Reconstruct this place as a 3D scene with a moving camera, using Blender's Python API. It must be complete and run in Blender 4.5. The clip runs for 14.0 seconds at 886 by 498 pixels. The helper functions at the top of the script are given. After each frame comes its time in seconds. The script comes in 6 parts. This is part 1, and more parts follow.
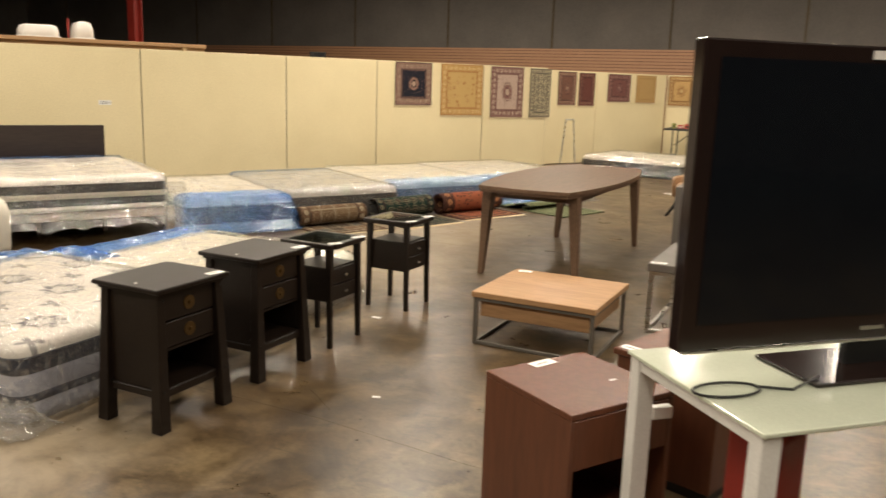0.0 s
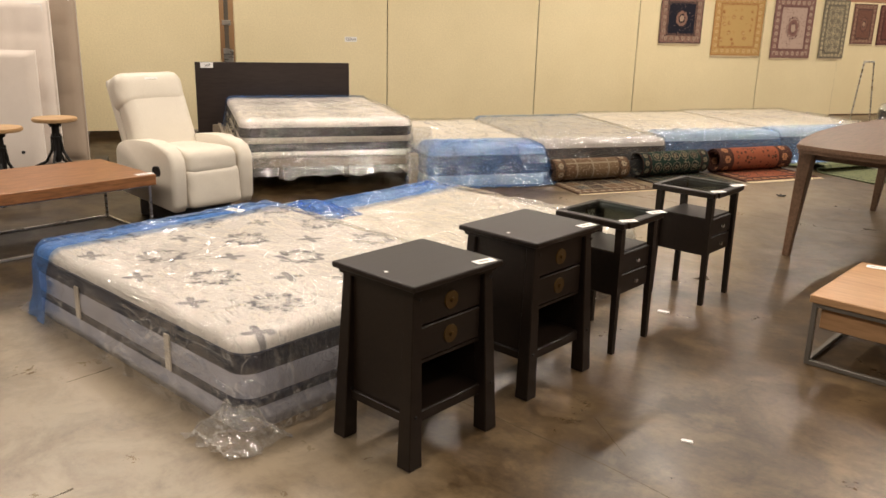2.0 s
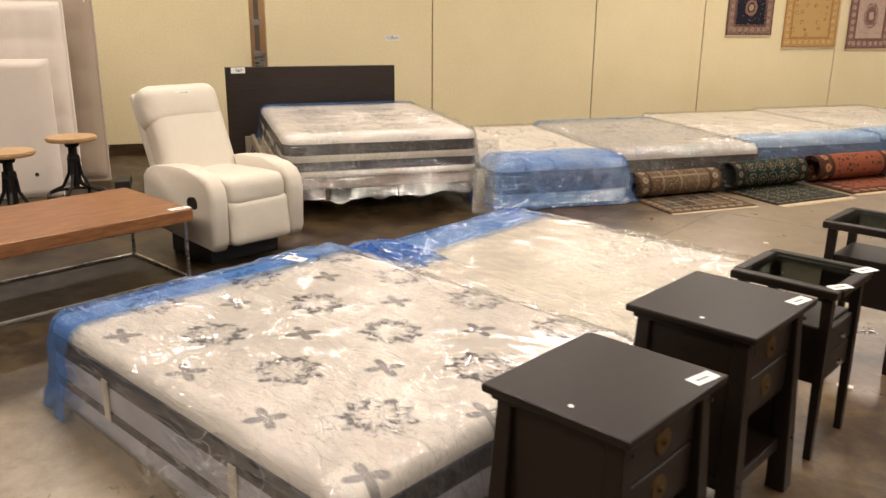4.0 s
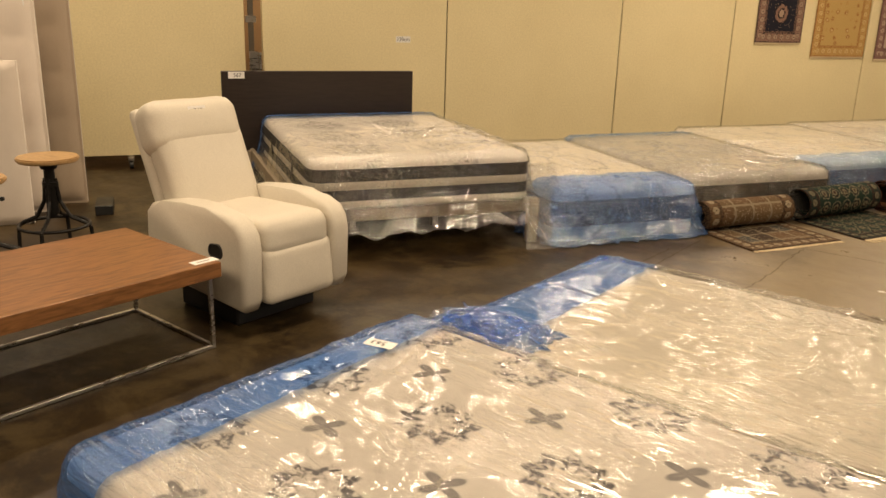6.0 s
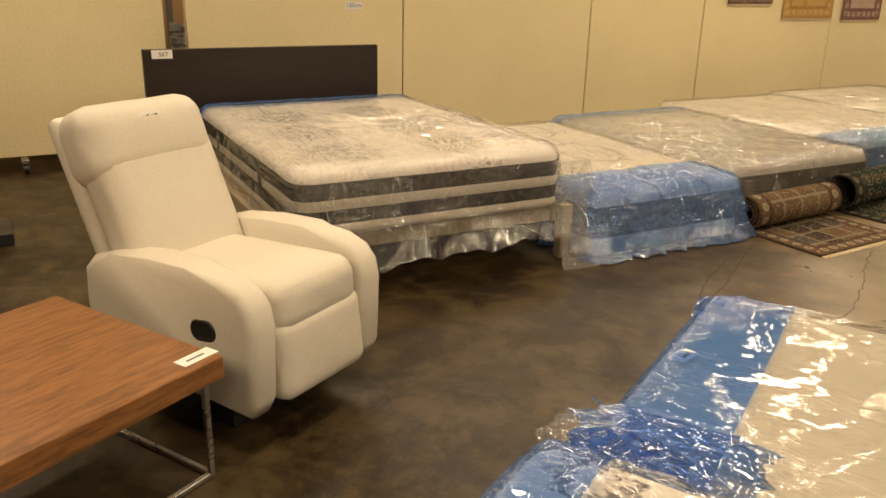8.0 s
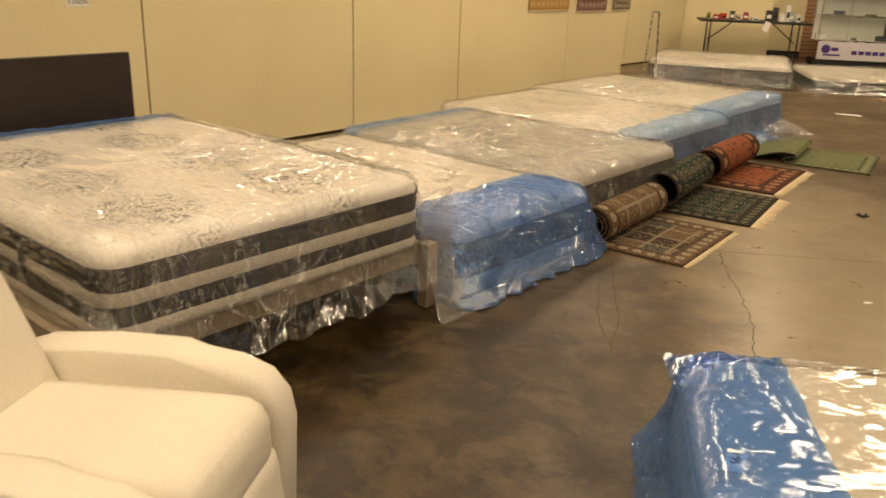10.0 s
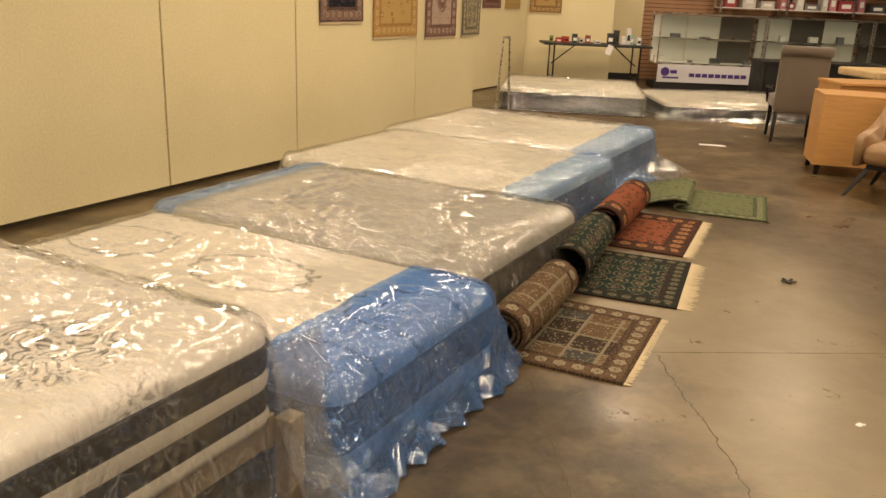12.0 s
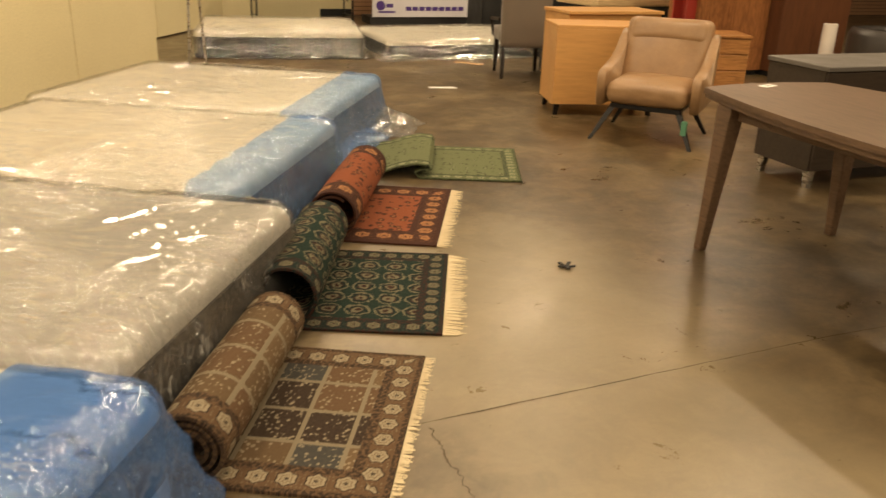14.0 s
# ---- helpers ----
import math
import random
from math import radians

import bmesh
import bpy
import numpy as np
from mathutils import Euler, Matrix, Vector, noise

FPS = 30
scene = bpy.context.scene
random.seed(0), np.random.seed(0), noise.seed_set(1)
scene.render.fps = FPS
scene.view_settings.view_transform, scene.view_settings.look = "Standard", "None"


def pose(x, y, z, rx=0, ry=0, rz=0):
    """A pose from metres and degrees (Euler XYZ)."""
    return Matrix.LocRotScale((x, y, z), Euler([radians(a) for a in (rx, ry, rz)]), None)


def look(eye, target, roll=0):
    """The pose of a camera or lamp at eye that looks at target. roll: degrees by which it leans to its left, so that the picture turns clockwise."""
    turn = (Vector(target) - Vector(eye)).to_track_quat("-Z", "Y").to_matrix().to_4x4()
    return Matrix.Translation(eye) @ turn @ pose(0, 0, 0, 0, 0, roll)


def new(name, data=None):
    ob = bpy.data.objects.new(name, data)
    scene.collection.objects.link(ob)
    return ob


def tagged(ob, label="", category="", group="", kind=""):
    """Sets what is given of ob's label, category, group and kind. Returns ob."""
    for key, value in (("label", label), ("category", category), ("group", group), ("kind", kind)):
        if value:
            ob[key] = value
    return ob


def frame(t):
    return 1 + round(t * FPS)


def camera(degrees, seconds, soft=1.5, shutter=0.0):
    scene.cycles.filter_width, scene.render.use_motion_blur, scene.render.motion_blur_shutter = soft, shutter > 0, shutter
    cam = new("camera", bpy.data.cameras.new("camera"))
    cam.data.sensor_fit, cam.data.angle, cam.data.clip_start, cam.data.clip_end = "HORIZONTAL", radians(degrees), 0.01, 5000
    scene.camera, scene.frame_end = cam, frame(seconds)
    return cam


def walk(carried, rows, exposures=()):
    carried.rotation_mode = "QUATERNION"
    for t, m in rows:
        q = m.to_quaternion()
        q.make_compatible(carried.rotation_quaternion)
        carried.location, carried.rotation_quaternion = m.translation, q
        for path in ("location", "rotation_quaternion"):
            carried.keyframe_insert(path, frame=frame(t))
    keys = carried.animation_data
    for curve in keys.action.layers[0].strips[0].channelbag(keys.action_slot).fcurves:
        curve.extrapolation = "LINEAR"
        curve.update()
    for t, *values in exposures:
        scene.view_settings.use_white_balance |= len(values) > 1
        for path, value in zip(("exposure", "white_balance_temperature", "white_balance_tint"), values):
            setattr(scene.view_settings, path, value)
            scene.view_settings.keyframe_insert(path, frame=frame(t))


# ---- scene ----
cam = camera(57.0, 14.0, 1.5, 0.3)
PATH = [
    (0, (0.196, 0.613, 1.557), (-1.436, 1.696, 1.157), 1.8),
    (0.5, (-0.073, 0.645, 1.556), (-1.815, 1.534, 1.137), 1.9),
    (1, (-0.347, 0.734, 1.528), (-2.17, 1.421, 1.072), 2.7),
    (1.5, (-0.632, 0.816, 1.508), (-2.481, 1.387, 1.005), 2.3),
    (2, (-0.913, 0.795, 1.477), (-2.743, 1.385, 0.927), 1.5),
    (2.5, (-1.183, 0.758, 1.481), (-2.991, 1.389, 0.904), 1.4),
    (3, (-1.433, 0.77, 1.462), (-3.246, 1.372, 0.871), 1.8),
    (3.5, (-1.702, 0.775, 1.482), (-3.53, 1.331, 0.89), 1.4),
    (4, (-1.946, 0.665, 1.498), (-3.782, 1.219, 0.93), 0.4),
    (6.5, (-3.392, 0.307, 1.515), (-5.174, 1.001, 0.929), 1.6),
    (7, (-3.74, 0.276, 1.509), (-5.504, 1.001, 0.905), 1.0),
    (9.5, (-5.277, 0.037, 1.458), (-6.637, 1.342, 0.79), 2.5),
    (10, (-5.546, 0.152, 1.463), (-6.772, 1.591, 0.809), 1.9),
    (10.5, (-5.834, 0.328, 1.476), (-6.952, 1.845, 0.807), 1.8),
    (11, (-6.127, 0.474, 1.482), (-7.15, 2.058, 0.815), 2.0),
    (11.5, (-6.313, 0.716, 1.496), (-7.244, 2.368, 0.859), 2.4),
    (12, (-6.441, 1.069, 1.498), (-7.35, 2.745, 0.895), 2.4),
    (12.5, (-6.578, 1.355, 1.484), (-7.401, 3.079, 0.893), 1.5),
    (13, (-6.741, 1.725, 1.439), (-7.307, 3.545, 0.833), 2.7),
    (13.5, (-6.82, 2.068, 1.368), (-7.262, 3.89, 0.672), 4.1),
    (14, (-6.813, 2.354, 1.395), (-7.108, 4.198, 0.678), 2.0),
]
walk(cam, [(t, look(eye, target, roll)) for t, eye, target, roll in PATH],
     [(0.0, 0.14, 5700, 10), (0.5, 0.0, 5800, 12), (1.0, -0.14, 5750, 12), (1.5, 0.05, 5600, 14), (4.0, 0.0, 5600, 16), (6.3, -0.37, 7050, 14), (9.5, -0.36, 7150, 12), (10.5, -0.34, 6900, 12), (11.2, -0.17, 6400, 11), (12.4, -0.26, 7050, 13), (13.2, -0.22, 7350, 11), (14.0, -0.06, 7150, 10)])

# ---- axes of the sales floor: the rows of goods stand 30 degrees off the partition ----
TURN = 30.0
CU, SU = math.cos(radians(TURN)), math.sin(radians(TURN))


def G(u, v, z=0.0, turn=0.0):
    """A pose on the sales floor, u to the right and v ahead, in the building's own axes."""
    return pose(u * CU - v * SU, u * SU + v * CU, z, 0, 0, TURN + turn)


# ---- light: rows of fluorescent fittings under a dark ceiling ----
world = bpy.data.worlds.new("world")
scene.world = world
world.use_nodes = True
world.node_tree.nodes["Background"].inputs["Color"].default_value = (1.0, 0.9, 0.75, 1)
world.node_tree.nodes["Background"].inputs["Strength"].default_value = 0.02
LAMP_WATTS, LAMP_HEIGHT = 112.0, 4.6
LAMP_COLOUR = (1.0, 0.81, 0.57)
LAMP_PLACES = [(u, v) for v in (-1.0, 4.6, 10.2, 15.8) for u in (-10.4, -7.6, -4.8, -1.9, 0.8, 3.6)]


# ---- materials ----
def tree(name):
    m = bpy.data.materials.new(name)
    m.use_nodes = True
    t = m.node_tree
    return m, t, t.nodes["Principled BSDF"]


def node(t, kind, inputs=None, **props):
    n = t.nodes.new(kind)
    for k, v in props.items():
        if k == "operation":
            n.operation = v
        elif k == "data_type":
            n.data_type = v
        elif k == "blend_type":
            n.blend_type = v
        elif k == "feature":
            n.feature = v
        elif k == "wave_type":
            n.wave_type = v
        elif k == "bands_direction":
            n.bands_direction = v
    for k, v in (inputs or {}).items():
        if isinstance(v, bpy.types.NodeSocket):
            t.links.new(v, n.inputs[k])
        else:
            n.inputs[k].default_value = v
    return n


def calc(t, op, a, b=None, c=None):
    ins = {0: a}
    if b is not None:
        ins[1] = b
    if c is not None:
        ins[2] = c
    return node(t, "ShaderNodeMath", ins, operation=op).outputs[0]


def ramp(t, fac, stops, constant=False):
    n = t.nodes.new("ShaderNodeValToRGB")
    n.color_ramp.interpolation = "CONSTANT" if constant else "LINEAR"
    while len(n.color_ramp.elements) < len(stops):
        n.color_ramp.elements.new(0.5)
    for e, (p, c) in zip(n.color_ramp.elements, stops):
        e.position, e.color = p, (*c, 1) if len(c) == 3 else c
    t.links.new(fac, n.inputs["Fac"])
    return n.outputs["Color"]


def blend(t, fac, a, b, kind="MIX"):
    n = node(t, "ShaderNodeMix", data_type="RGBA", blend_type=kind)
    for k, v in ((0, fac), (6, a), (7, b)):
        if isinstance(v, bpy.types.NodeSocket):
            t.links.new(v, n.inputs[k])
        else:
            n.inputs[k].default_value = v if k == 0 else (*v[:3], 1)
    return n.outputs[2]


def coords(t, stretch=(1, 1, 1), turn=(0, 0, 0), out="Object"):
    tc = t.nodes.new("ShaderNodeTexCoord")
    mp = node(t, "ShaderNodeMapping", {"Vector": tc.outputs[out], "Scale": stretch, "Rotation": turn})
    return mp.outputs["Vector"]


def noise_tex(t, vec, scale, detail=4.0, rough=0.55, distort=0.0):
    return node(t, "ShaderNodeTexNoise", {"Vector": vec, "Scale": scale, "Detail": detail, "Roughness": rough, "Distortion": distort}).outputs["Fac"]


def relief(t, bsdf, height, strength, distance):
    b = node(t, "ShaderNodeBump", {"Height": height, "Strength": strength, "Distance": distance})
    t.links.new(b.outputs["Normal"], bsdf.inputs["Normal"])
    return b.outputs["Normal"]


def surf(name, c, c2=None, rough=0.6, metal=0.0, scale=5.0, bump=0.15, grain=150.0, stretch=(1, 1, 1), coat=0.0, sheen=0.0, deep=0.002, spread=0.12):
    """A surface of two tones that wander at one scale, with fine relief at another."""
    m, t, b = tree(name)
    vec = coords(t, stretch)
    c2 = c2 or tuple(x * 0.8 for x in c)
    big = noise_tex(t, vec, scale, 6, 0.6)
    fine = noise_tex(t, vec, grain, 3)
    col = ramp(t, big, [(0.32, c2), (0.68, c)])
    col = blend(t, 0.18, col, ramp(t, fine, [(0.3, tuple(x * 0.6 for x in c)), (0.7, tuple(min(1, x * 1.3) for x in c))]))
    t.links.new(col, b.inputs["Base Color"])
    rr = node(t, "ShaderNodeMapRange", {0: big, 1: 0.3, 2: 0.7, 3: max(0.03, rough - spread), 4: min(1, rough + spread)})
    t.links.new(rr.outputs[0], b.inputs["Roughness"])
    b.inputs["Metallic"].default_value = metal
    b.inputs["Coat Weight"].default_value = coat
    b.inputs["Sheen Weight"].default_value = sheen
    if bump:
        relief(t, b, fine, bump, deep)
    return m


def timber(name, c, c2, rough=0.4, along="y", scale=3.0, dark=0.5, spec=0.38):
    """Wood whose grain runs along one axis."""
    m, t, b = tree(name)
    s = {"x": (0.12, 1, 1), "y": (1, 0.12, 1), "z": (1, 1, 0.12)}[along]
    vec = coords(t, s)
    big = noise_tex(t, vec, scale, 5, 0.6, 0.8)
    lines = noise_tex(t, vec, scale * 14, 4, 0.6, 0.3)
    col = ramp(t, big, [(0.25, c2), (0.5, c), (0.75, tuple(x * 0.75 for x in c))])
    col = blend(t, dark, col, ramp(t, lines, [(0.35, tuple(x * 0.45 for x in c2)), (0.6, c)]))
    t.links.new(col, b.inputs["Base Color"])
    b.inputs["Roughness"].default_value = rough
    b.inputs["Specular IOR Level"].default_value = spec
    relief(t, b, lines, 0.12, 0.001)
    return m


def film(name, tint, body, haze, rough=0.055, crease=1.0, size=5.0, gloss=0.15, streaks=0.34):
    """Thin plastic sheet: mostly clear, crinkled, with sharp glints, and milky fold lines that paint in more glints."""
    m, t, b = tree(name)
    t.nodes.remove(b)
    out = t.nodes["Material Output"]
    vec = coords(t, (1, 1, 1))
    n1 = noise_tex(t, vec, size, 0.5, 0.5, 0.5)
    h = calc(t, "MULTIPLY", n1, 0.7)
    lines = None
    for turn, squash, amount, swirl in ((0.5, 2.2, 0.8, 1.2), (-0.9, 1.5, 0.6, 1.2), (1.45, 4.5, 0.8, 0.7)):
        q = noise_tex(t, coords(t, (0.3, squash, 1.0), (0, 0, turn)), size * 1.3, 1.0, 0.5, swirl)
        fold = calc(t, "ABSOLUTE", calc(t, "SUBTRACT", q, 0.5))
        h = calc(t, "ADD", h, calc(t, "MULTIPLY", calc(t, "POWER", fold, 0.68), amount))
        near = node(t, "ShaderNodeMapRange", {0: fold, 1: 0.0, 2: 0.012, 3: 1.0, 4: 0.0}).outputs[0]
        lines = near if lines is None else calc(t, "MAXIMUM", lines, near)
    for turn, squash, amount in ((0.2, 3.2, 0.22), (-0.6, 2.4, 0.18)):
        q = noise_tex(t, coords(t, (0.35, squash, 1.0), (0, 0, turn)), size * 3.4, 1.0, 0.5, 0.9)
        h = calc(t, "ADD", h, calc(t, "MULTIPLY", calc(t, "POWER", calc(t, "ABSOLUTE", calc(t, "SUBTRACT", q, 0.5)), 0.7), amount))
    taut = node(t, "ShaderNodeMapRange", {0: noise_tex(t, vec, 1.9, 2), 1: 0.43, 2: 0.62, 3: 0.08 * crease, 4: crease}).outputs[0]
    nb = node(t, "ShaderNodeBump", {"Height": h, "Strength": taut, "Distance": 0.030}).outputs["Normal"]
    clear = node(t, "ShaderNodeBsdfTransparent", {"Color": (*tint, 1)})
    solid = node(t, "ShaderNodeBsdfDiffuse", {"Color": (*body, 1), "Normal": nb})
    shine = node(t, "ShaderNodeBsdfGlossy", {"Color": (1, 1, 1, 1), "Roughness": rough, "Normal": nb})
    patch = noise_tex(t, vec, 4.0, 3)
    # streaks: pale diffuse colour along the folds, painted glints besides the plastic's own haze
    gate = node(t, "ShaderNodeMapRange", {0: noise_tex(t, vec, 2.7, 2), 1: 0.36, 2: 0.62, 3: 0.0, 4: streaks}).outputs[0]
    hz = calc(t, "ADD", calc(t, "MULTIPLY", calc(t, "ADD", patch, 0.4), haze), calc(t, "MULTIPLY", lines, gate))
    a = node(t, "ShaderNodeMixShader", {0: calc(t, "MINIMUM", hz, 0.95), 1: clear.outputs[0], 2: solid.outputs[0]})
    fr = node(t, "ShaderNodeLayerWeight", {"Blend": 0.2, "Normal": nb}).outputs["Fresnel"]
    g = node(t, "ShaderNodeMixShader", {0: calc(t, "ADD", calc(t, "MULTIPLY", fr, 0.4), gloss), 1: a.outputs[0], 2: shine.outputs[0]})
    t.links.new(g.outputs[0], out.inputs["Surface"])
    return m


def quilt(name, c, motif, kind):
    """Mattress ticking with a woven motif on a regular repeat and stitched relief."""
    m, t, b = tree(name)
    vec = coords(t)
    sep = node(t, "ShaderNodeSeparateXYZ", {0: vec})
    wob = noise_tex(t, vec, 14, 3, 0.6)

    def spot(px, py, ox, oy, rx, ry, soft):
        fx = calc(t, "SUBTRACT", calc(t, "FRACT", calc(t, "ADD", calc(t, "DIVIDE", sep.outputs[0], px), ox)), 0.5)
        fy = calc(t, "SUBTRACT", calc(t, "FRACT", calc(t, "ADD", calc(t, "DIVIDE", sep.outputs[1], py), oy)), 0.5)
        dx, dy = calc(t, "MULTIPLY", fx, px / rx), calc(t, "MULTIPLY", fy, py / ry)
        d = calc(t, "SQRT", calc(t, "ADD", calc(t, "MULTIPLY", dx, dx), calc(t, "MULTIPLY", dy, dy)))
        return calc(t, "ADD", d, calc(t, "MULTIPLY", calc(t, "SUBTRACT", wob, 0.5), soft)), dx, dy

    if kind == "rosette":
        d, dx, dy = spot(0.44, 0.47, 0.1, 0.25, 0.125, 0.115, 0.5)
        ang = calc(t, "ARCTAN2", dy, dx)
        lobes = calc(t, "MULTIPLY", calc(t, "SINE", calc(t, "MULTIPLY", ang, 9.0)), 0.12)
        d1 = calc(t, "ADD", d, lobes)
        ring = ramp(t, d1, [(0.0, (0.2,) * 3), (0.35, (0.1,) * 3), (0.55, (0.95,) * 3), (0.85, (1,) * 3), (0.98, (0, 0, 0))])
        petals = ramp(t, noise_tex(t, vec, 38, 2, 0.5, 1.0), [(0.42, (0.15,) * 3), (0.55, (1,) * 3)])
        big = blend(t, 1.0, ring, petals, "MULTIPLY")
        e, ex, ey = spot(0.44, 0.47, 0.6, 0.75, 0.06, 0.05, 0.3)
        ang2 = calc(t, "ARCTAN2", ey, ex)
        e1 = calc(t, "ADD", e, calc(t, "MULTIPLY", calc(t, "SINE", calc(t, "MULTIPLY", ang2, 4.0)), 0.45))
        small = ramp(t, e1, [(0.0, (0.7,) * 3), (0.7, (0.8,) * 3), (0.95, (0, 0, 0))])
        mask = blend(t, 1.0, big, small, "ADD")
    elif kind == "scroll":
        d, dx, dy = spot(0.55, 0.62, 0.3, 0.1, 0.25, 0.22, 0.4)
        inside = ramp(t, d, [(0.75, (1, 1, 1)), (1.0, (0, 0, 0))])
        curl = noise_tex(t, vec, 9, 1.5, 0.45, 2.6)
        band = calc(t, "ABSOLUTE", calc(t, "SUBTRACT", calc(t, "FRACT", calc(t, "MULTIPLY", curl, 5.0)), 0.5))
        line = ramp(t, band, [(0.0, (1, 1, 1)), (0.12, (0.8,) * 3), (0.2, (0, 0, 0))])
        mask = blend(t, 1.0, inside, line, "MULTIPLY")
    elif kind == "outline":
        d, dx, dy = spot(0.78, 0.60, 0.4, 0.35, 0.36, 0.25, 0.55)
        rim = ramp(t, d, [(0.72, (0, 0, 0)), (0.77, (1, 1, 1)), (0.83, (0, 0, 0))])
        curl = noise_tex(t, vec, 13, 1, 0.45, 2.0)
        band = calc(t, "ABSOLUTE", calc(t, "SUBTRACT", calc(t, "FRACT", calc(t, "MULTIPLY", curl, 4.0)), 0.5))
        line = ramp(t, band, [(0.0, (0.7,) * 3), (0.07, (0, 0, 0))])
        inside = ramp(t, d, [(0.55, (1, 1, 1)), (0.7, (0, 0, 0))])
        mask = blend(t, 1.0, rim, blend(t, 1.0, inside, line, "MULTIPLY"), "ADD")
    else:
        curl = noise_tex(t, vec, 6, 1, 0.45, 2.0)
        band = calc(t, "ABSOLUTE", calc(t, "SUBTRACT", calc(t, "FRACT", calc(t, "MULTIPLY", curl, 3.0)), 0.5))
        mask = ramp(t, band, [(0.0, (0.35,) * 3), (0.08, (0, 0, 0))])
    base = ramp(t, noise_tex(t, vec, 3, 4), [(0.3, tuple(x * 0.92 for x in c)), (0.7, c)])
    t.links.new(blend(t, mask, base, motif), b.inputs["Base Color"])
    b.inputs["Roughness"].default_value = 0.85
    weave = noise_tex(t, vec, 260, 2)
    puff = node(t, "ShaderNodeTexVoronoi", {"Vector": vec, "Scale": 9.0}).outputs["Distance"]
    relief(t, b, calc(t, "SUBTRACT", calc(t, "MULTIPLY", weave, 0.12), puff), 0.5, 0.012)
    return m


def rug_mat(name, width, length, field, edge, bands, motif, dark, cell, style):
    """Woven rug: nested border bands, rosettes in the border and a patterned field, laid out on the UV map in metres."""
    m, t, b = tree(name)
    uv = node(t, "ShaderNodeUVMap").outputs[0]
    sep = node(t, "ShaderNodeSeparateXYZ", {0: uv})
    s, w = sep.outputs[0], sep.outputs[1]
    ew = calc(t, "SUBTRACT", width / 2, calc(t, "ABSOLUTE", w))
    es = calc(t, "SUBTRACT", length / 2, calc(t, "ABSOLUTE", calc(t, "SUBTRACT", s, length / 2)))
    e = calc(t, "DIVIDE", calc(t, "MINIMUM", ew, es), 0.25)
    vor = node(t, "ShaderNodeTexVoronoi", {"Vector": uv, "Scale": 1 / cell, "Randomness": 0.0})
    ring = vor.outputs["Distance"]
    fine = node(t, "ShaderNodeTexVoronoi", {"Vector": uv, "Scale": 3.2 / cell, "Randomness": 0.55})
    n = noise_tex(t, uv, 90, 2)
    tiny = noise_tex(t, uv, 42, 2, 0.5, 0.6)
    wander = calc(t, "ADD", ring, calc(t, "MULTIPLY", calc(t, "SUBTRACT", tiny, 0.5), 0.35))
    ros = ramp(t, wander, [(0.0, dark), (0.1, motif), (0.2, dark), (0.25, edge), (0.36, motif), (0.43, field), (0.5, field)], True)
    if style == "panel":
        cells = node(t, "ShaderNodeVectorMath", {0: node(t, "ShaderNodeVectorMath", {0: uv, 1: (1 / 0.155, 1 / 0.17, 1)}, operation="MULTIPLY").outputs[0]}, operation="FLOOR").outputs[0]
        pick = node(t, "ShaderNodeTexWhiteNoise", {"Vector": cells}).outputs["Value"]
        tone = ramp(t, pick, [(0.0, dark), (0.28, field), (0.5, edge), (0.7, tuple(x * 0.8 for x in field)), (0.85, (0.045, 0.048, 0.046))], True)
        weave = node(t, "ShaderNodeTexVoronoi", {"Vector": uv, "Scale": 62.0, "Randomness": 0.7}).outputs["Distance"]
        leaf = ramp(t, calc(t, "ADD", weave, calc(t, "MULTIPLY", calc(t, "SUBTRACT", tiny, 0.5), 0.9)), [(0.0, (1, 1, 1)), (0.30, (0, 0, 0))], True)
        inner = blend(t, leaf, tone, blend(t, 0.8, tone, motif))
        fr = node(t, "ShaderNodeVectorMath", {0: node(t, "ShaderNodeVectorMath", {0: uv, 1: (1 / 0.155, 1 / 0.17, 1)}, operation="MULTIPLY").outputs[0]}, operation="FRACTION").outputs[0]
        fs = node(t, "ShaderNodeSeparateXYZ", {0: fr})
        gap = calc(t, "MAXIMUM", calc(t, "ABSOLUTE", calc(t, "SUBTRACT", fs.outputs[0], 0.5)), calc(t, "ABSOLUTE", calc(t, "SUBTRACT", fs.outputs[1], 0.5)))
        inner = blend(t, ramp(t, gap, [(0.0, (0, 0, 0)), (0.45, (1, 1, 1))], True), inner, tuple(x * 0.7 for x in motif))
    elif style == "medallion":
        dx = calc(t, "DIVIDE", calc(t, "SUBTRACT", s, length / 2), length * 0.30)
        dy = calc(t, "DIVIDE", w, width * 0.26)
        d = calc(t, "ADD", calc(t, "SQRT", calc(t, "ADD", calc(t, "MULTIPLY", dx, dx), calc(t, "MULTIPLY", dy, dy))), calc(t, "MULTIPLY", calc(t, "SUBTRACT", tiny, 0.5), 0.35))
        centre = ramp(t, d, [(0.0, motif), (0.22, dark), (0.30, edge), (0.5, field), (0.56, dark), (0.62, field)], True)
        sprig = ramp(t, fine.outputs["Distance"], [(0.0, motif), (0.16, dark), (0.24, field)], True)
        inner = blend(t, ramp(t, d, [(0.0, (0, 0, 0)), (0.62, (1, 1, 1))], True), centre, sprig)
    elif style == "sprig":
        inner = ramp(t, calc(t, "ADD", fine.outputs["Distance"], calc(t, "MULTIPLY", calc(t, "SUBTRACT", tiny, 0.5), 0.5)), [(0.0, motif), (0.14, dark), (0.24, edge), (0.34, field)], True)
    else:
        inner = ros
    em = calc(t, "MINIMUM", ew, es)
    side = calc(t, "LESS_THAN", ew, es)
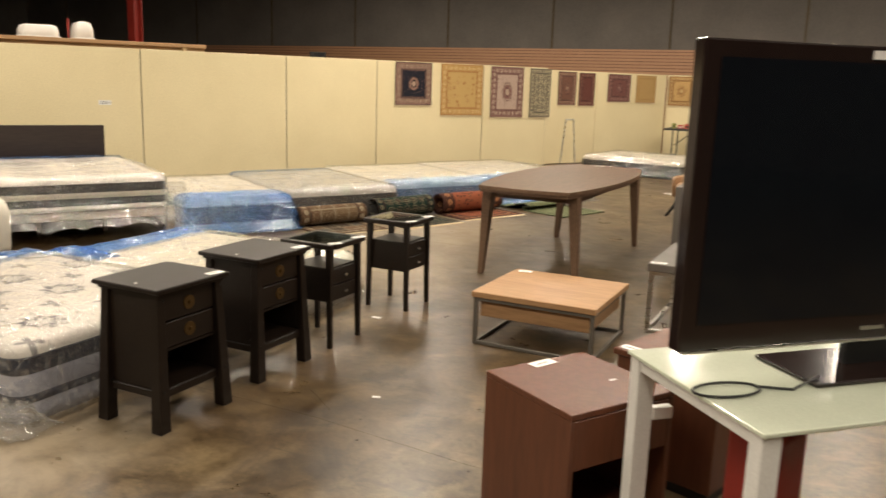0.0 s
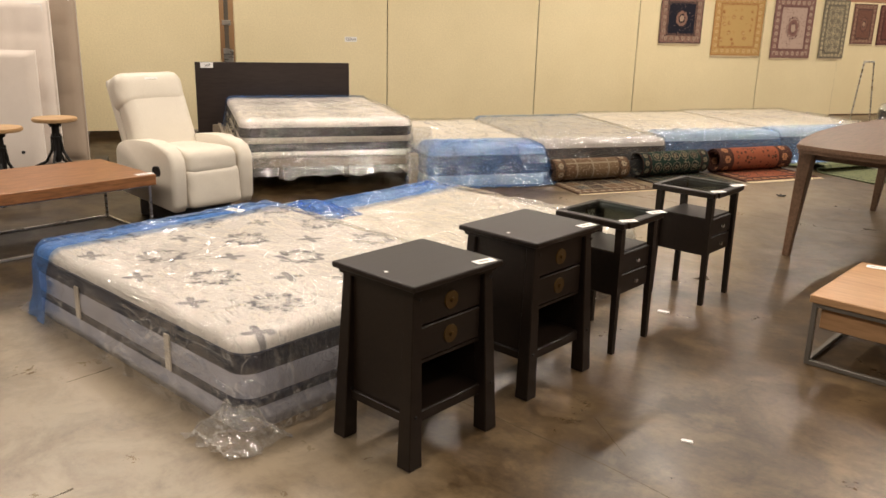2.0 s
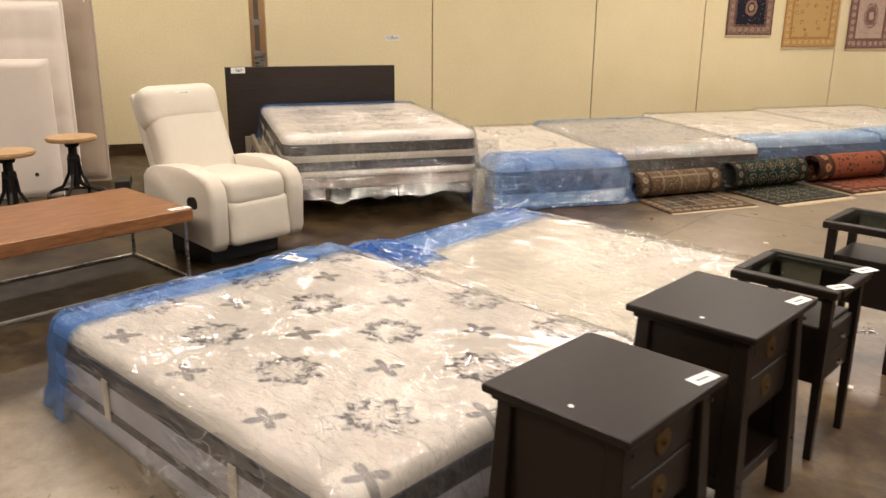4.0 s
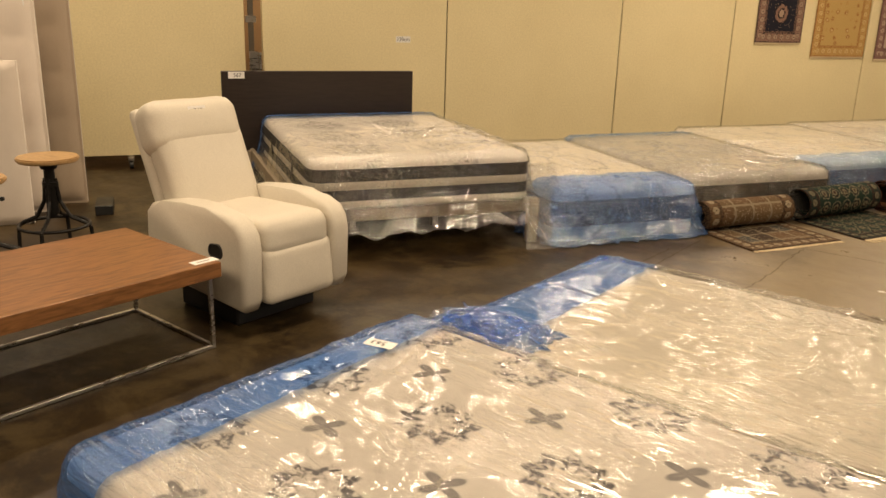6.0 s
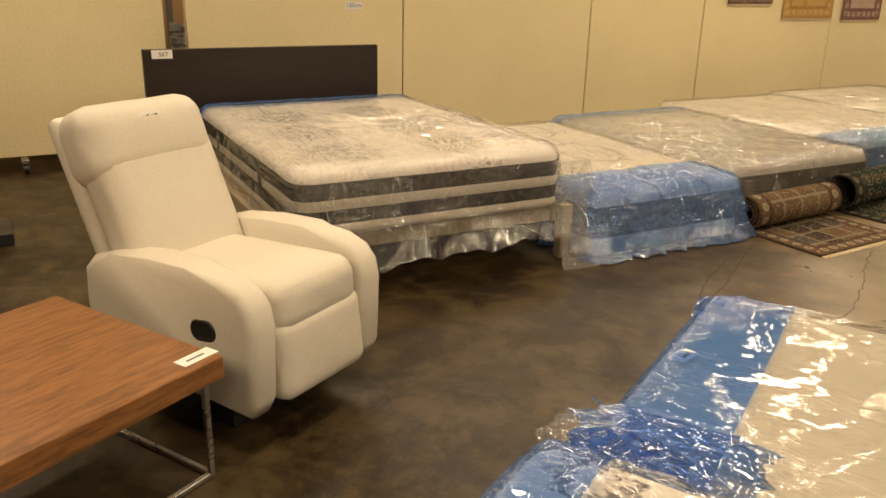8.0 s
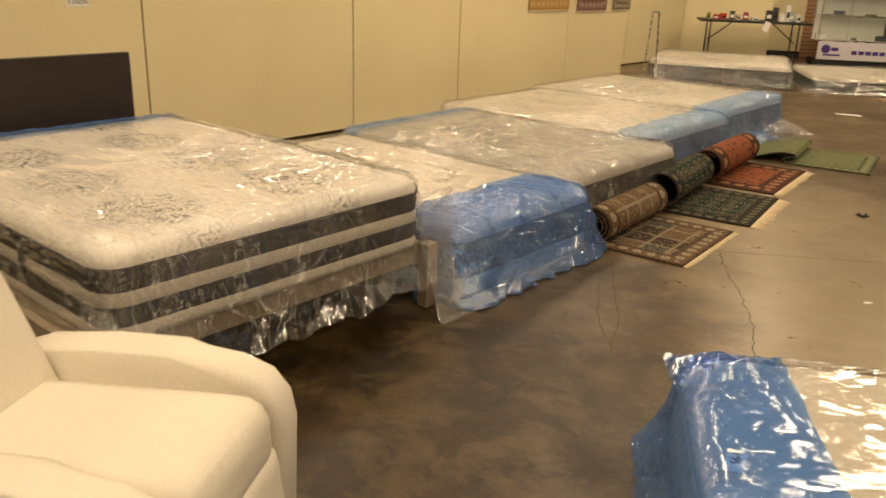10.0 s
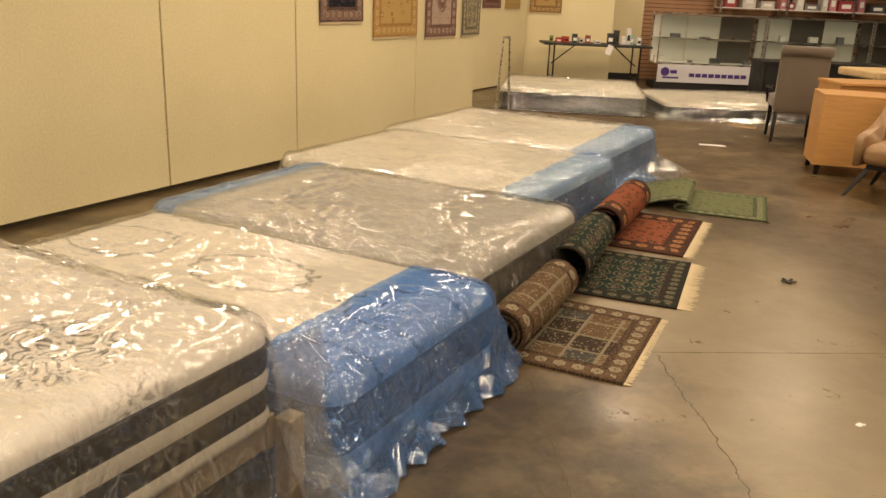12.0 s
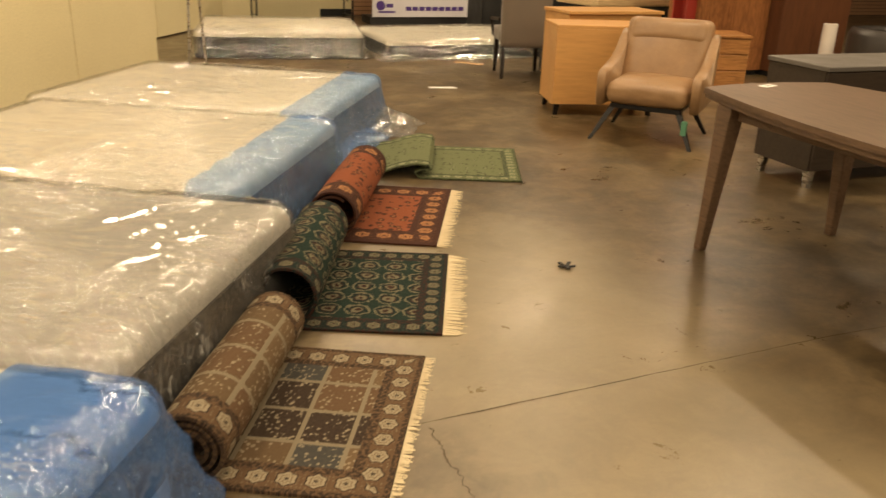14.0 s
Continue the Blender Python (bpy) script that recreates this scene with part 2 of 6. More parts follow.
    along = calc(t, "ADD", calc(t, "MULTIPLY", side, s), calc(t, "MULTIPLY", calc(t, "SUBTRACT", 1.0, side), w))
    pitch, mid_band = bands * 0.25 * 0.72, bands * 0.25 * 0.52
    ax = calc(t, "MULTIPLY", calc(t, "SUBTRACT", calc(t, "FRACT", calc(t, "DIVIDE", along, pitch)), 0.5), pitch)
    ay = calc(t, "SUBTRACT", em, mid_band)
    rr = calc(t, "SQRT", calc(t, "ADD", calc(t, "MULTIPLY", ax, ax), calc(t, "MULTIPLY", ay, ay)))
    petal = calc(t, "MULTIPLY", calc(t, "COSINE", calc(t, "MULTIPLY", calc(t, "ARCTAN2", ay, ax), 6.0)), 0.08)
    rn = calc(t, "ADD", calc(t, "DIVIDE", rr, pitch * 0.42), petal)
    flower = ramp(t, rn, [(0.0, dark), (0.18, motif), (0.42, edge), (0.5, motif), (0.78, dark), (0.9, edge)], True)
    dots = node(t, "ShaderNodeTexVoronoi", {"Vector": uv, "Scale": 75.0, "Randomness": 0.3}).outputs["Distance"]
    speck = ramp(t, dots, [(0.0, (0.45,) * 3), (0.22, (0, 0, 0))], True)
    bord = blend(t, ramp(t, rn, [(0.0, (0, 0, 0)), (0.9, (1, 1, 1))], True), flower, blend(t, speck, edge, motif))
    lay = ramp(t, e, [(0.0, (0, 0, 0)), (bands, (1, 1, 1))], True)
    col = blend(t, lay, bord, inner)
    line = ramp(t, e, [(0.0, (1, 1, 1)), (0.07, (0, 0, 0)), (bands - 0.10, (1, 1, 1)), (bands + 0.02, (0, 0, 0))], True)
    col = blend(t, line, col, blend(t, ramp(t, n, [(0.48, (0, 0, 0)), (0.55, (1, 1, 1))]), dark, edge))
    col = blend(t, 0.14, col, ramp(t, n, [(0.3, tuple(x * 0.4 for x in field)), (0.7, tuple(min(1, x * 1.3) for x in field))]))
    t.links.new(col, b.inputs["Base Color"])
    b.inputs["Roughness"].default_value = 0.95
    b.inputs["Specular IOR Level"].default_value = 0.15
    relief(t, b, noise_tex(t, uv, 400, 2), 0.5, 0.004)
    return m


def concrete():
    m, t, b = tree("polished_concrete")
    vec = coords(t)
    big = noise_tex(t, vec, 0.42, 5, 0.62, 0.6)
    mid = noise_tex(t, vec, 2.3, 7, 0.68, 0.5)
    fine = noise_tex(t, vec, 38, 5, 0.7)
    col = ramp(t, big, [(0.36, (0.048, 0.033, 0.018)), (0.50, (0.105, 0.076, 0.043)), (0.64, (0.19, 0.145, 0.088))])
    col = blend(t, 0.6, col, ramp(t, mid, [(0.34, (0.036, 0.025, 0.013)), (0.5, (0.115, 0.085, 0.05)), (0.68, (0.23, 0.18, 0.112))]))
    col = blend(t, 0.22, col, ramp(t, fine, [(0.35, (0.05, 0.035, 0.02)), (0.65, (0.22, 0.17, 0.11))]))
    blot = noise_tex(t, vec, 1.15, 8, 0.72, 0.9)
    col = blend(t, ramp(t, blot, [(0.42, (0, 0, 0)), (0.62, (0.85,) * 3)]), col, blend(t, 1.0, col, (0.36, 0.32, 0.27), "MULTIPLY"))
    scuff = noise_tex(t, vec, 6.5, 8, 0.75, 0.8)
    col = blend(t, ramp(t, scuff, [(0.49, (0, 0, 0)), (0.61, (0.75,) * 3)]), col, blend(t, 1.0, col, (0.5, 0.46, 0.4), "MULTIPLY"))
    bare = noise_tex(t, vec, 3.4, 8, 0.7, 0.4)
    col = blend(t, ramp(t, bare, [(0.50, (0, 0, 0)), (0.72, (0.5,) * 3)]), col, (0.30, 0.24, 0.15))
    streak = noise_tex(t, coords(t, (0.25, 1.5, 1), (0, 0, 0.6)), 5.5, 5, 0.7, 1.2)
    col = blend(t, ramp(t, streak, [(0.60, (0, 0, 0)), (0.72, (0.55,) * 3)]), col, (0.035, 0.025, 0.014))
    col = blend(t, 1.0, col, (1.06, 1.0, 0.86), "MULTIPLY")
    sep = node(t, "ShaderNodeSeparateXYZ", {0: vec})
    # zone of darker, rougher, less glossy floor with paler clouds inside it
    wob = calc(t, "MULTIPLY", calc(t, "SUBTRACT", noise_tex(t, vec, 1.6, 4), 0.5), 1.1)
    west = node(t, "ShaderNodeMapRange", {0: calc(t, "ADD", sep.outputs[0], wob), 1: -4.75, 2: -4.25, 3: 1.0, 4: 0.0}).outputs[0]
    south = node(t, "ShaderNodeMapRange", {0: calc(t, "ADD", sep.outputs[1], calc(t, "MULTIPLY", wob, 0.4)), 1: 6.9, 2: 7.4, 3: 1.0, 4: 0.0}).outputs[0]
    dulled = calc(t, "MULTIPLY", calc(t, "MULTIPLY", west, south), 0.95)
    col = blend(t, dulled, col, blend(t, 1.0, col, (0.22, 0.18, 0.11), "MULTIPLY"))
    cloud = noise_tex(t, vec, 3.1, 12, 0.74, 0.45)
    col = blend(t, calc(t, "MULTIPLY", dulled, ramp(t, cloud, [(0.47, (0, 0, 0)), (0.57, (0.55,) * 3), (0.70, (0.9,) * 3)])), col, (0.088, 0.062, 0.028))
    wear = noise_tex(t, coords(t, (0.5, 1.3, 1), (0, 0, -0.4)), 9.0, 10, 0.75, 0.5)
    col = blend(t, ramp(t, wear, [(0.54, (0, 0, 0)), (0.64, (0.45,) * 3)]), col, blend(t, 1.0, col, (0.42, 0.38, 0.33), "MULTIPLY"))
    fleck = node(t, "ShaderNodeTexVoronoi", {"Vector": vec, "Scale": 16.0, "Randomness": 1.0}).outputs["Distance"]
    col = blend(t, ramp(t, calc(t, "ADD", fleck, calc(t, "MULTIPLY", noise_tex(t, vec, 5, 3), 0.30)), [(0.155, (0.8,) * 3), (0.19, (0, 0, 0))]), col, (0.03, 0.022, 0.013))
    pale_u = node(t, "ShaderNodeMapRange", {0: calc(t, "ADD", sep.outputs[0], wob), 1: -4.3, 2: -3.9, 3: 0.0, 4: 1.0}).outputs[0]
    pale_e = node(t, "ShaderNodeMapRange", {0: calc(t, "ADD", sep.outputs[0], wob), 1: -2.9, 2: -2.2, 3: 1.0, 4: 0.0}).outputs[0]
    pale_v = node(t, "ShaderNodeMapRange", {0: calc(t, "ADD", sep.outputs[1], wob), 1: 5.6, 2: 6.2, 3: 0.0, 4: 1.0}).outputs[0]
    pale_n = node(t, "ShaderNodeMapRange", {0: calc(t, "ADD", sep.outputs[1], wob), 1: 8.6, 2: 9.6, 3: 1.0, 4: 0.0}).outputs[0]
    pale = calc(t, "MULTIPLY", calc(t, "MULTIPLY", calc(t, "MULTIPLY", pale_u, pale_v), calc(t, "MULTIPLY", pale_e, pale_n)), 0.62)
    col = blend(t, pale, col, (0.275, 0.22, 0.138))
    # scrubbed patch beside the floor mattresses, and a darker lane past the small tables
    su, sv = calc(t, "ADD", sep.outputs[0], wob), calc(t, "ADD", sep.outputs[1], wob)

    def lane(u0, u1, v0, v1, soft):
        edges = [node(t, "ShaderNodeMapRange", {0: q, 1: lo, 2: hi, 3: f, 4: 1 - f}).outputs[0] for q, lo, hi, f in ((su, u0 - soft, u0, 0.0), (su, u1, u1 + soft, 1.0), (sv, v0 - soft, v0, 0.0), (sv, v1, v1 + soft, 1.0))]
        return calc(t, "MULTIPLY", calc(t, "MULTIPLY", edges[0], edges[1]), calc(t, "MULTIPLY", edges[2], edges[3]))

    scrub = calc(t, "MULTIPLY", lane(-4.4, -2.3, 0.6, 2.75, 0.4), ramp(t, bare, [(0.34, (0.25,) * 3), (0.56, (0.75,) * 3)]))
    col = blend(t, scrub, col, (0.29, 0.235, 0.158))
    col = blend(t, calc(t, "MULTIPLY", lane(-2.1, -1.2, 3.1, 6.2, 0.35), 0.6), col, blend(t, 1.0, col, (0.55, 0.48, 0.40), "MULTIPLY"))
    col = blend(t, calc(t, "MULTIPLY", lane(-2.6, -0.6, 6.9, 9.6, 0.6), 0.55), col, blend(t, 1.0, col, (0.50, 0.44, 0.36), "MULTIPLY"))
    t.links.new(col, b.inputs["Base Color"])
    rr = node(t, "ShaderNodeMapRange", {0: calc(t, "ADD", calc(t, "MULTIPLY", mid, 0.5), calc(t, "MULTIPLY", scuff, 0.5)), 1: 0.35, 2: 0.65, 3: 0.42, 4: 0.25})
    t.links.new(calc(t, "ADD", rr.outputs[0], calc(t, "MULTIPLY", dulled, 0.09)), b.inputs["Roughness"])
    t.links.new(node(t, "ShaderNodeMapRange", {0: dulled, 1: 0.0, 2: 1.0, 3: 0.66, 4: 0.30}).outputs[0], b.inputs["Specular IOR Level"])
    relief(t, b, calc(t, "ADD", mid, calc(t, "MULTIPLY", fine, 0.15)), 0.05, 0.008)
    return m


def slats():
    """Grooved wall board: level grooves every ten centimetres."""
    m, t, b = tree("slatwall_board")
    vec = coords(t)
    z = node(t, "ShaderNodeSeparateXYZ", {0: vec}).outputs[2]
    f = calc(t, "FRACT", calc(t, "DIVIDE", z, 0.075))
    # shade inside the grooves is put into the colour; the board is flat
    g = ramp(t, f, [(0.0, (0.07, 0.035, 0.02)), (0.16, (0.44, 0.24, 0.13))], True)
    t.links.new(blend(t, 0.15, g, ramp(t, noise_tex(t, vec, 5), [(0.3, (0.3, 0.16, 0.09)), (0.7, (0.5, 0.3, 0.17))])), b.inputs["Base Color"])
    b.inputs["Roughness"].default_value = 0.5
    relief(t, b, ramp(t, f, [(0.0, (0, 0, 0)), (0.16, (1, 1, 1))], True), 0.8, 0.01)
    return m


def glow(name, c, power):
    m, t, b = tree(name)
    b.inputs["Emission Color"].default_value = (*c, 1)
    b.inputs["Emission Strength"].default_value = power
    return m


def glass(name, tint=(0.9, 0.97, 0.93), rough=0.02):
    m, t, b = tree(name)
    t.nodes.remove(b)
    clear = node(t, "ShaderNodeBsdfTransparent", {"Color": (*tint, 1)})
    shine = node(t, "ShaderNodeBsdfGlossy", {"Roughness": rough})
    fr = node(t, "ShaderNodeFresnel", {"IOR": 1.5})
    mix = node(t, "ShaderNodeMixShader", {0: calc(t, "MULTIPLY", fr.outputs[0], 0.9), 1: clear.outputs[0], 2: shine.outputs[0]})
    t.links.new(mix.outputs[0], t.nodes["Material Output"].inputs["Surface"])
    return m


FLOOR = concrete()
CREAM = surf("cream_panel", (0.78, 0.68, 0.42), (0.72, 0.62, 0.37), 0.55, scale=1.3, bump=0.05, grain=60)
DARKWALL = surf("dark_concrete_wall", (0.16, 0.143, 0.128), (0.095, 0.085, 0.076), 0.85, scale=0.8, bump=0.3, grain=30)
CEILING = surf("dark_ceiling", (0.05, 0.045, 0.04), (0.03, 0.028, 0.026), 0.9)
SLAT = slats()
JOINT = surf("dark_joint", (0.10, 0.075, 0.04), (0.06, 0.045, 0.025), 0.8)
REDPAINT = surf("red_paint", (0.30, 0.030, 0.018), (0.24, 0.022, 0.014), 0.45)
STEEL = surf("brushed_steel", (0.62, 0.60, 0.56), (0.5, 0.48, 0.45), 0.3, 1.0, bump=0.05, stretch=(1, 1, 8))
CHROME = surf("chrome", (0.8, 0.8, 0.8), (0.7, 0.7, 0.7), 0.12, 1.0, bump=0)
GREYSTEEL = surf("grey_painted_steel", (0.16, 0.145, 0.125), (0.13, 0.12, 0.10), 0.45, 0.3, bump=0.05)
BLACK = surf("black_iron", (0.018, 0.016, 0.015), (0.01, 0.01, 0.01), 0.45, 0.4, bump=0.2, grain=80)
RUBBER = surf("black_plastic", (0.015, 0.015, 0.015), (0.01, 0.01, 0.01), 0.5, bump=0.05)
ESPRESSO = timber("espresso_wood", (0.013, 0.008, 0.005), (0.008, 0.005, 0.0035), 0.42, "y", 4.0, 0.35, 0.27)
BRASS = surf("aged_brass", (0.16, 0.10, 0.035), (0.09, 0.055, 0.02), 0.45, 0.9, bump=0.3, grain=90)
WALNUT = timber("walnut_top", (0.30, 0.135, 0.048), (0.13, 0.052, 0.018), 0.34, "y", 5.0, 0.55)
CHERRY = timber("cherry_veneer", (0.135, 0.052, 0.026), (0.095, 0.035, 0.018), 0.35, "z", 3.0, 0.3)
OAK = timber("pale_oak_veneer", (0.42, 0.25, 0.12), (0.33, 0.185, 0.085), 0.4, "x", 4.0, 0.3)
SMOKED = timber("smoked_oak", (0.16, 0.097, 0.058), (0.095, 0.056, 0.033), 0.42, "y", 5.0, 0.4)
HONEY = timber("honey_wood", (0.58, 0.31, 0.11), (0.50, 0.25, 0.085), 0.4, "x", 2.5, 0.2)
PINE = timber("pale_pine", (0.66, 0.48, 0.26), (0.55, 0.38, 0.19), 0.5, "x", 3, 0.3)
RUSTIC = timber("rustic_wood", (0.42, 0.19, 0.06), (0.22, 0.085, 0.025), 0.45, "x", 5, 0.5)
ZEBRA = timber("zebrano_board", (0.33, 0.13, 0.045), (0.13, 0.045, 0.015), 0.42, "z", 6, 0.6)
BROWNBOARD = timber("brown_board", (0.13, 0.05, 0.022), (0.09, 0.034, 0.015), 0.45, "z", 3, 0.3)
DARKVENEER = timber("dark_grey_veneer", (0.048, 0.034, 0.024), (0.030, 0.021, 0.015), 0.45, "x", 5, 0.4)
STOOLWOOD = timber("stool_elm", (0.50, 0.32, 0.15), (0.38, 0.23, 0.10), 0.4, "x", 6, 0.35)
GREYLAQUER = surf("grey_laminate", (0.12, 0.105, 0.09), (0.10, 0.088, 0.075), 0.5, bump=0.05)
WHITELEATHER = surf("white_leather", (0.66, 0.61, 0.51), (0.60, 0.55, 0.455), 0.48, scale=2, bump=0.35, grain=170)
TANLEATHER = surf("tan_leather", (0.33, 0.195, 0.095), (0.22, 0.125, 0.06), 0.42, scale=6, bump=0.35, grain=140)
TAUPE = surf("taupe_upholstery", (0.15, 0.115, 0.085), (0.125, 0.095, 0.07), 0.8, bump=0.4, grain=220, sheen=0.3)
BEIGEFABRIC = surf("beige_fabric", (0.40, 0.32, 0.24), (0.36, 0.285, 0.21), 0.9, bump=0.5, grain=260, sheen=0.3)
WHITEFABRIC = surf("off_white_fabric", (0.78, 0.70, 0.62), (0.72, 0.64, 0.56), 0.9, bump=0.4, grain=260, sheen=0.3)
DARKLEATHER = surf("dark_leather", (0.03, 0.024, 0.02), (0.02, 0.017, 0.015), 0.4, bump=0.3)
WHITEPAINT = surf("white_paint", (0.80, 0.78, 0.74), (0.74, 0.72, 0.68), 0.4, bump=0.04)
PAPER = surf("white_paper", (0.85, 0.83, 0.80), (0.78, 0.76, 0.73), 0.7, bump=0.05)
INK = surf("black_ink", (0.02, 0.02, 0.02), (0.015, 0.015, 0.015), 0.7, bump=0)
CARD = surf("brown_card", (0.42, 0.27, 0.14), (0.36, 0.22, 0.11), 0.85)
HEADBOARD = timber("dark_wenge_board", (0.030, 0.020, 0.016), (0.020, 0.013, 0.010), 0.42, "y", 4, 0.4)
TAUPEFRAME = surf("taupe_bed_frame", (0.27, 0.215, 0.15), (0.23, 0.18, 0.125), 0.55, bump=0.1)
GREENGLASS = glass("green_edge_glass", (0.88, 0.96, 0.92))
CLEARGLASS = glass("clear_glass", (0.93, 0.96, 0.95))
MILKGLASS = surf("pale_green_glass", (0.66, 0.70, 0.56), (0.63, 0.67, 0.53), 0.10, bump=0, coat=0.6)
SCREEN = surf("black_screen", (0.006, 0.008, 0.011), (0.005, 0.006, 0.009), 0.08, bump=0, spread=0.02)
BEZEL = surf("gloss_dark_bezel", (0.02, 0.012, 0.010), (0.015, 0.009, 0.008), 0.15, bump=0, spread=0.03)
FILM = film("clear_plastic_film", (0.97, 0.97, 0.96), (0.85, 0.84, 0.80), 0.026)
HAZYFILM = film("hazy_plastic_film", (0.95, 0.95, 0.94), (0.80, 0.78, 0.74), 0.12, size=8)
BLUEFILM = film("blue_plastic_film", (0.36, 0.56, 0.93), (0.15, 0.32, 0.72), 0.32, gloss=0.15, streaks=0.28, size=6.5)
DEEPBLUEFILM = film("deep_blue_plastic_film", (0.16, 0.36, 0.85), (0.05, 0.17, 0.60), 0.50, gloss=0.15, streaks=0.20, size=8)
PALEBLUEFILM = film("pale_blue_plastic_film", (0.66, 0.80, 0.97), (0.30, 0.48, 0.82), 0.30, gloss=0.16, streaks=0.12)
TICK_ROSETTE = quilt("rosette_ticking", (0.66, 0.62, 0.57), (0.13, 0.125, 0.14), "rosette")
TICK_SCROLL = quilt("scroll_ticking", (0.70, 0.655, 0.60), (0.14, 0.13, 0.12), "scroll")
TICK_OUTLINE = quilt("outline_ticking", (0.70, 0.655, 0.585), (0.20, 0.19, 0.18), "outline")
TICK_PLAIN = quilt("plain_ticking", (0.62, 0.575, 0.49), (0.50, 0.46, 0.39), "plain")
TICK_GREY = quilt("grey_ticking", (0.42, 0.40, 0.365), (0.27, 0.255, 0.235), "plain")
BAND_NAVY = surf("navy_border_fabric", (0.035, 0.04, 0.065), (0.025, 0.03, 0.05), 0.85, bump=0.5, grain=200)
BAND_LILAC = surf("pale_lilac_border_fabric", (0.46, 0.47, 0.56), (0.42, 0.43, 0.51), 0.85, bump=0.4, grain=200)
BAND_CHAR = surf("charcoal_border_fabric", (0.026, 0.024, 0.023), (0.018, 0.017, 0.016), 0.85, bump=0.5, grain=200)
BAND_WHITE = surf("white_border_fabric", (0.66, 0.61, 0.52), (0.6, 0.55, 0.47), 0.85, bump=0.4, grain=200)
BAND_GREY = surf("grey_border_fabric", (0.05, 0.046, 0.042), (0.036, 0.033, 0.031), 0.9, bump=0.5, grain=200)
FRINGE = surf("cream_fringe", (0.66, 0.55, 0.36), (0.55, 0.44, 0.27), 0.95, bump=0.4, grain=300)


# ---- building helpers ----
def part(name, bm, material, parent=None, label="", smooth=False):
    """Links a bmesh as one mesh object, as a child where a parent is given."""
    bmesh.ops.recalc_face_normals(bm, faces=bm.faces)
    me = bpy.data.meshes.new(name)
    bm.to_mesh(me)
    bm.free()
    if smooth:
        for p in me.polygons:
            p.use_smooth = True
    me.materials.append(material)
    ob = new(name, me)
    if parent is not None:
        ob.parent = parent
    if label:
        ob["label"] = label
    return ob


def thing(name, label, category, m, group="", kind=""):
    ob = new(name)
    ob.empty_display_size = 0.1
    ob.matrix_world = m
    return tagged(ob, label, category, group, kind)


def bx(bm, x0, x1, y0, y1, z0, z1, bevel=0.0, seg=1, m=None):
    r = bmesh.ops.create_cube(bm, size=1)
    for v in r["verts"]:
        v.co = Vector(((x0 + x1) / 2 + v.co.x * (x1 - x0), (y0 + y1) / 2 + v.co.y * (y1 - y0), (z0 + z1) / 2 + v.co.z * (z1 - z0)))
    if m is not None:
        bmesh.ops.transform(bm, matrix=m, verts=r["verts"])
    if bevel:
        edges = list({e for v in r["verts"] for e in v.link_edges})
        bmesh.ops.bevel(bm, geom=edges, offset=bevel, segments=seg, affect="EDGES", profile=0.5)
    return bm


def box(x0, x1, y0, y1, z0, z1, bevel=0.0, seg=1, m=None):
    return bx(bmesh.new(), x0, x1, y0, y1, z0, z1, bevel, seg, m)


def rod(bm, a, b, r0, r1=None, n=12):
    a, b = Vector(a), Vector(b)
    m = Matrix.Translation((a + b) / 2) @ (b - a).to_track_quat("Z", "Y").to_matrix().to_4x4()
    bmesh.ops.create_cone(bm, cap_ends=True, segments=n, radius1=r0, radius2=r0 if r1 is None else r1, depth=(b - a).length, matrix=m)
    return bm


def taper(bm, foot, top, w0, w1, h0=None, h1=None):
    """A square leg from foot to top, w0 wide at the floor and w1 above."""
    h0, h1 = h0 or w0, h1 or w1
    rings = []
    for (x, y, z), w, h in ((foot, w0, h0), (top, w1, h1)):
        rings.append([bm.verts.new((x + sx * w / 2, y + sy * h / 2, z)) for sx, sy in ((-1, -1), (1, -1), (1, 1), (-1, 1))])
    for i in range(4):
        bm.faces.new((rings[0][i], rings[0][(i + 1) % 4], rings[1][(i + 1) % 4], rings[1][i]))
    bm.faces.new(rings[0][::-1])
    bm.faces.new(rings[1])
    return bm


def prism(points, y0, y1, bevel=0.0, seg=2):
    """A side outline in x and z, drawn out from y0 to y1."""
    bm = bmesh.new()
    a = [bm.verts.new((x, y0, z)) for x, z in points]
    b = [bm.verts.new((x, y1, z)) for x, z in points]
    n = len(points)
    fa, fb = bm.faces.new(a), bm.faces.new(b[::-1])
    for i in range(n):
        bm.faces.new((a[i], b[i], b[(i + 1) % n], a[(i + 1) % n]))
    if bevel:
        bmesh.ops.bevel(bm, geom=list(set(fa.edges) | set(fb.edges)), offset=bevel, segments=seg, affect="EDGES", profile=0.5)
    return bm


def outline(hx, hy, r, inset=0.0, k=6, m=22):
    """Points round a rounded rectangle, always the same number for the same k and m."""
    hx, hy, r = max(hx - inset, 0.003), max(hy - inset, 0.003), max(r - inset, 0.002)
    r = min(r, hx * 0.98, hy * 0.98)
    pts = []
    corners = [(hx - r, hy - r, 0), (-hx + r, hy - r, 90), (-hx + r, -hy + r, 180), (hx - r, -hy + r, 270)]
    for i, (cx, cy, a) in enumerate(corners):
        for j in range(k + 1):
            q = radians(a + 90 * j / k)
            pts.append((cx + r * math.cos(q), cy + r * math.sin(q)))
        nx, ny, na = corners[(i + 1) % 4]
        e = (nx + r * math.cos(radians(na)), ny + r * math.sin(radians(na)))
        s = pts[-1]
        for j in range(1, m):
            f = j / m
            pts.append((s[0] + (e[0] - s[0]) * f, s[1] + (e[1] - s[1]) * f))
    return pts


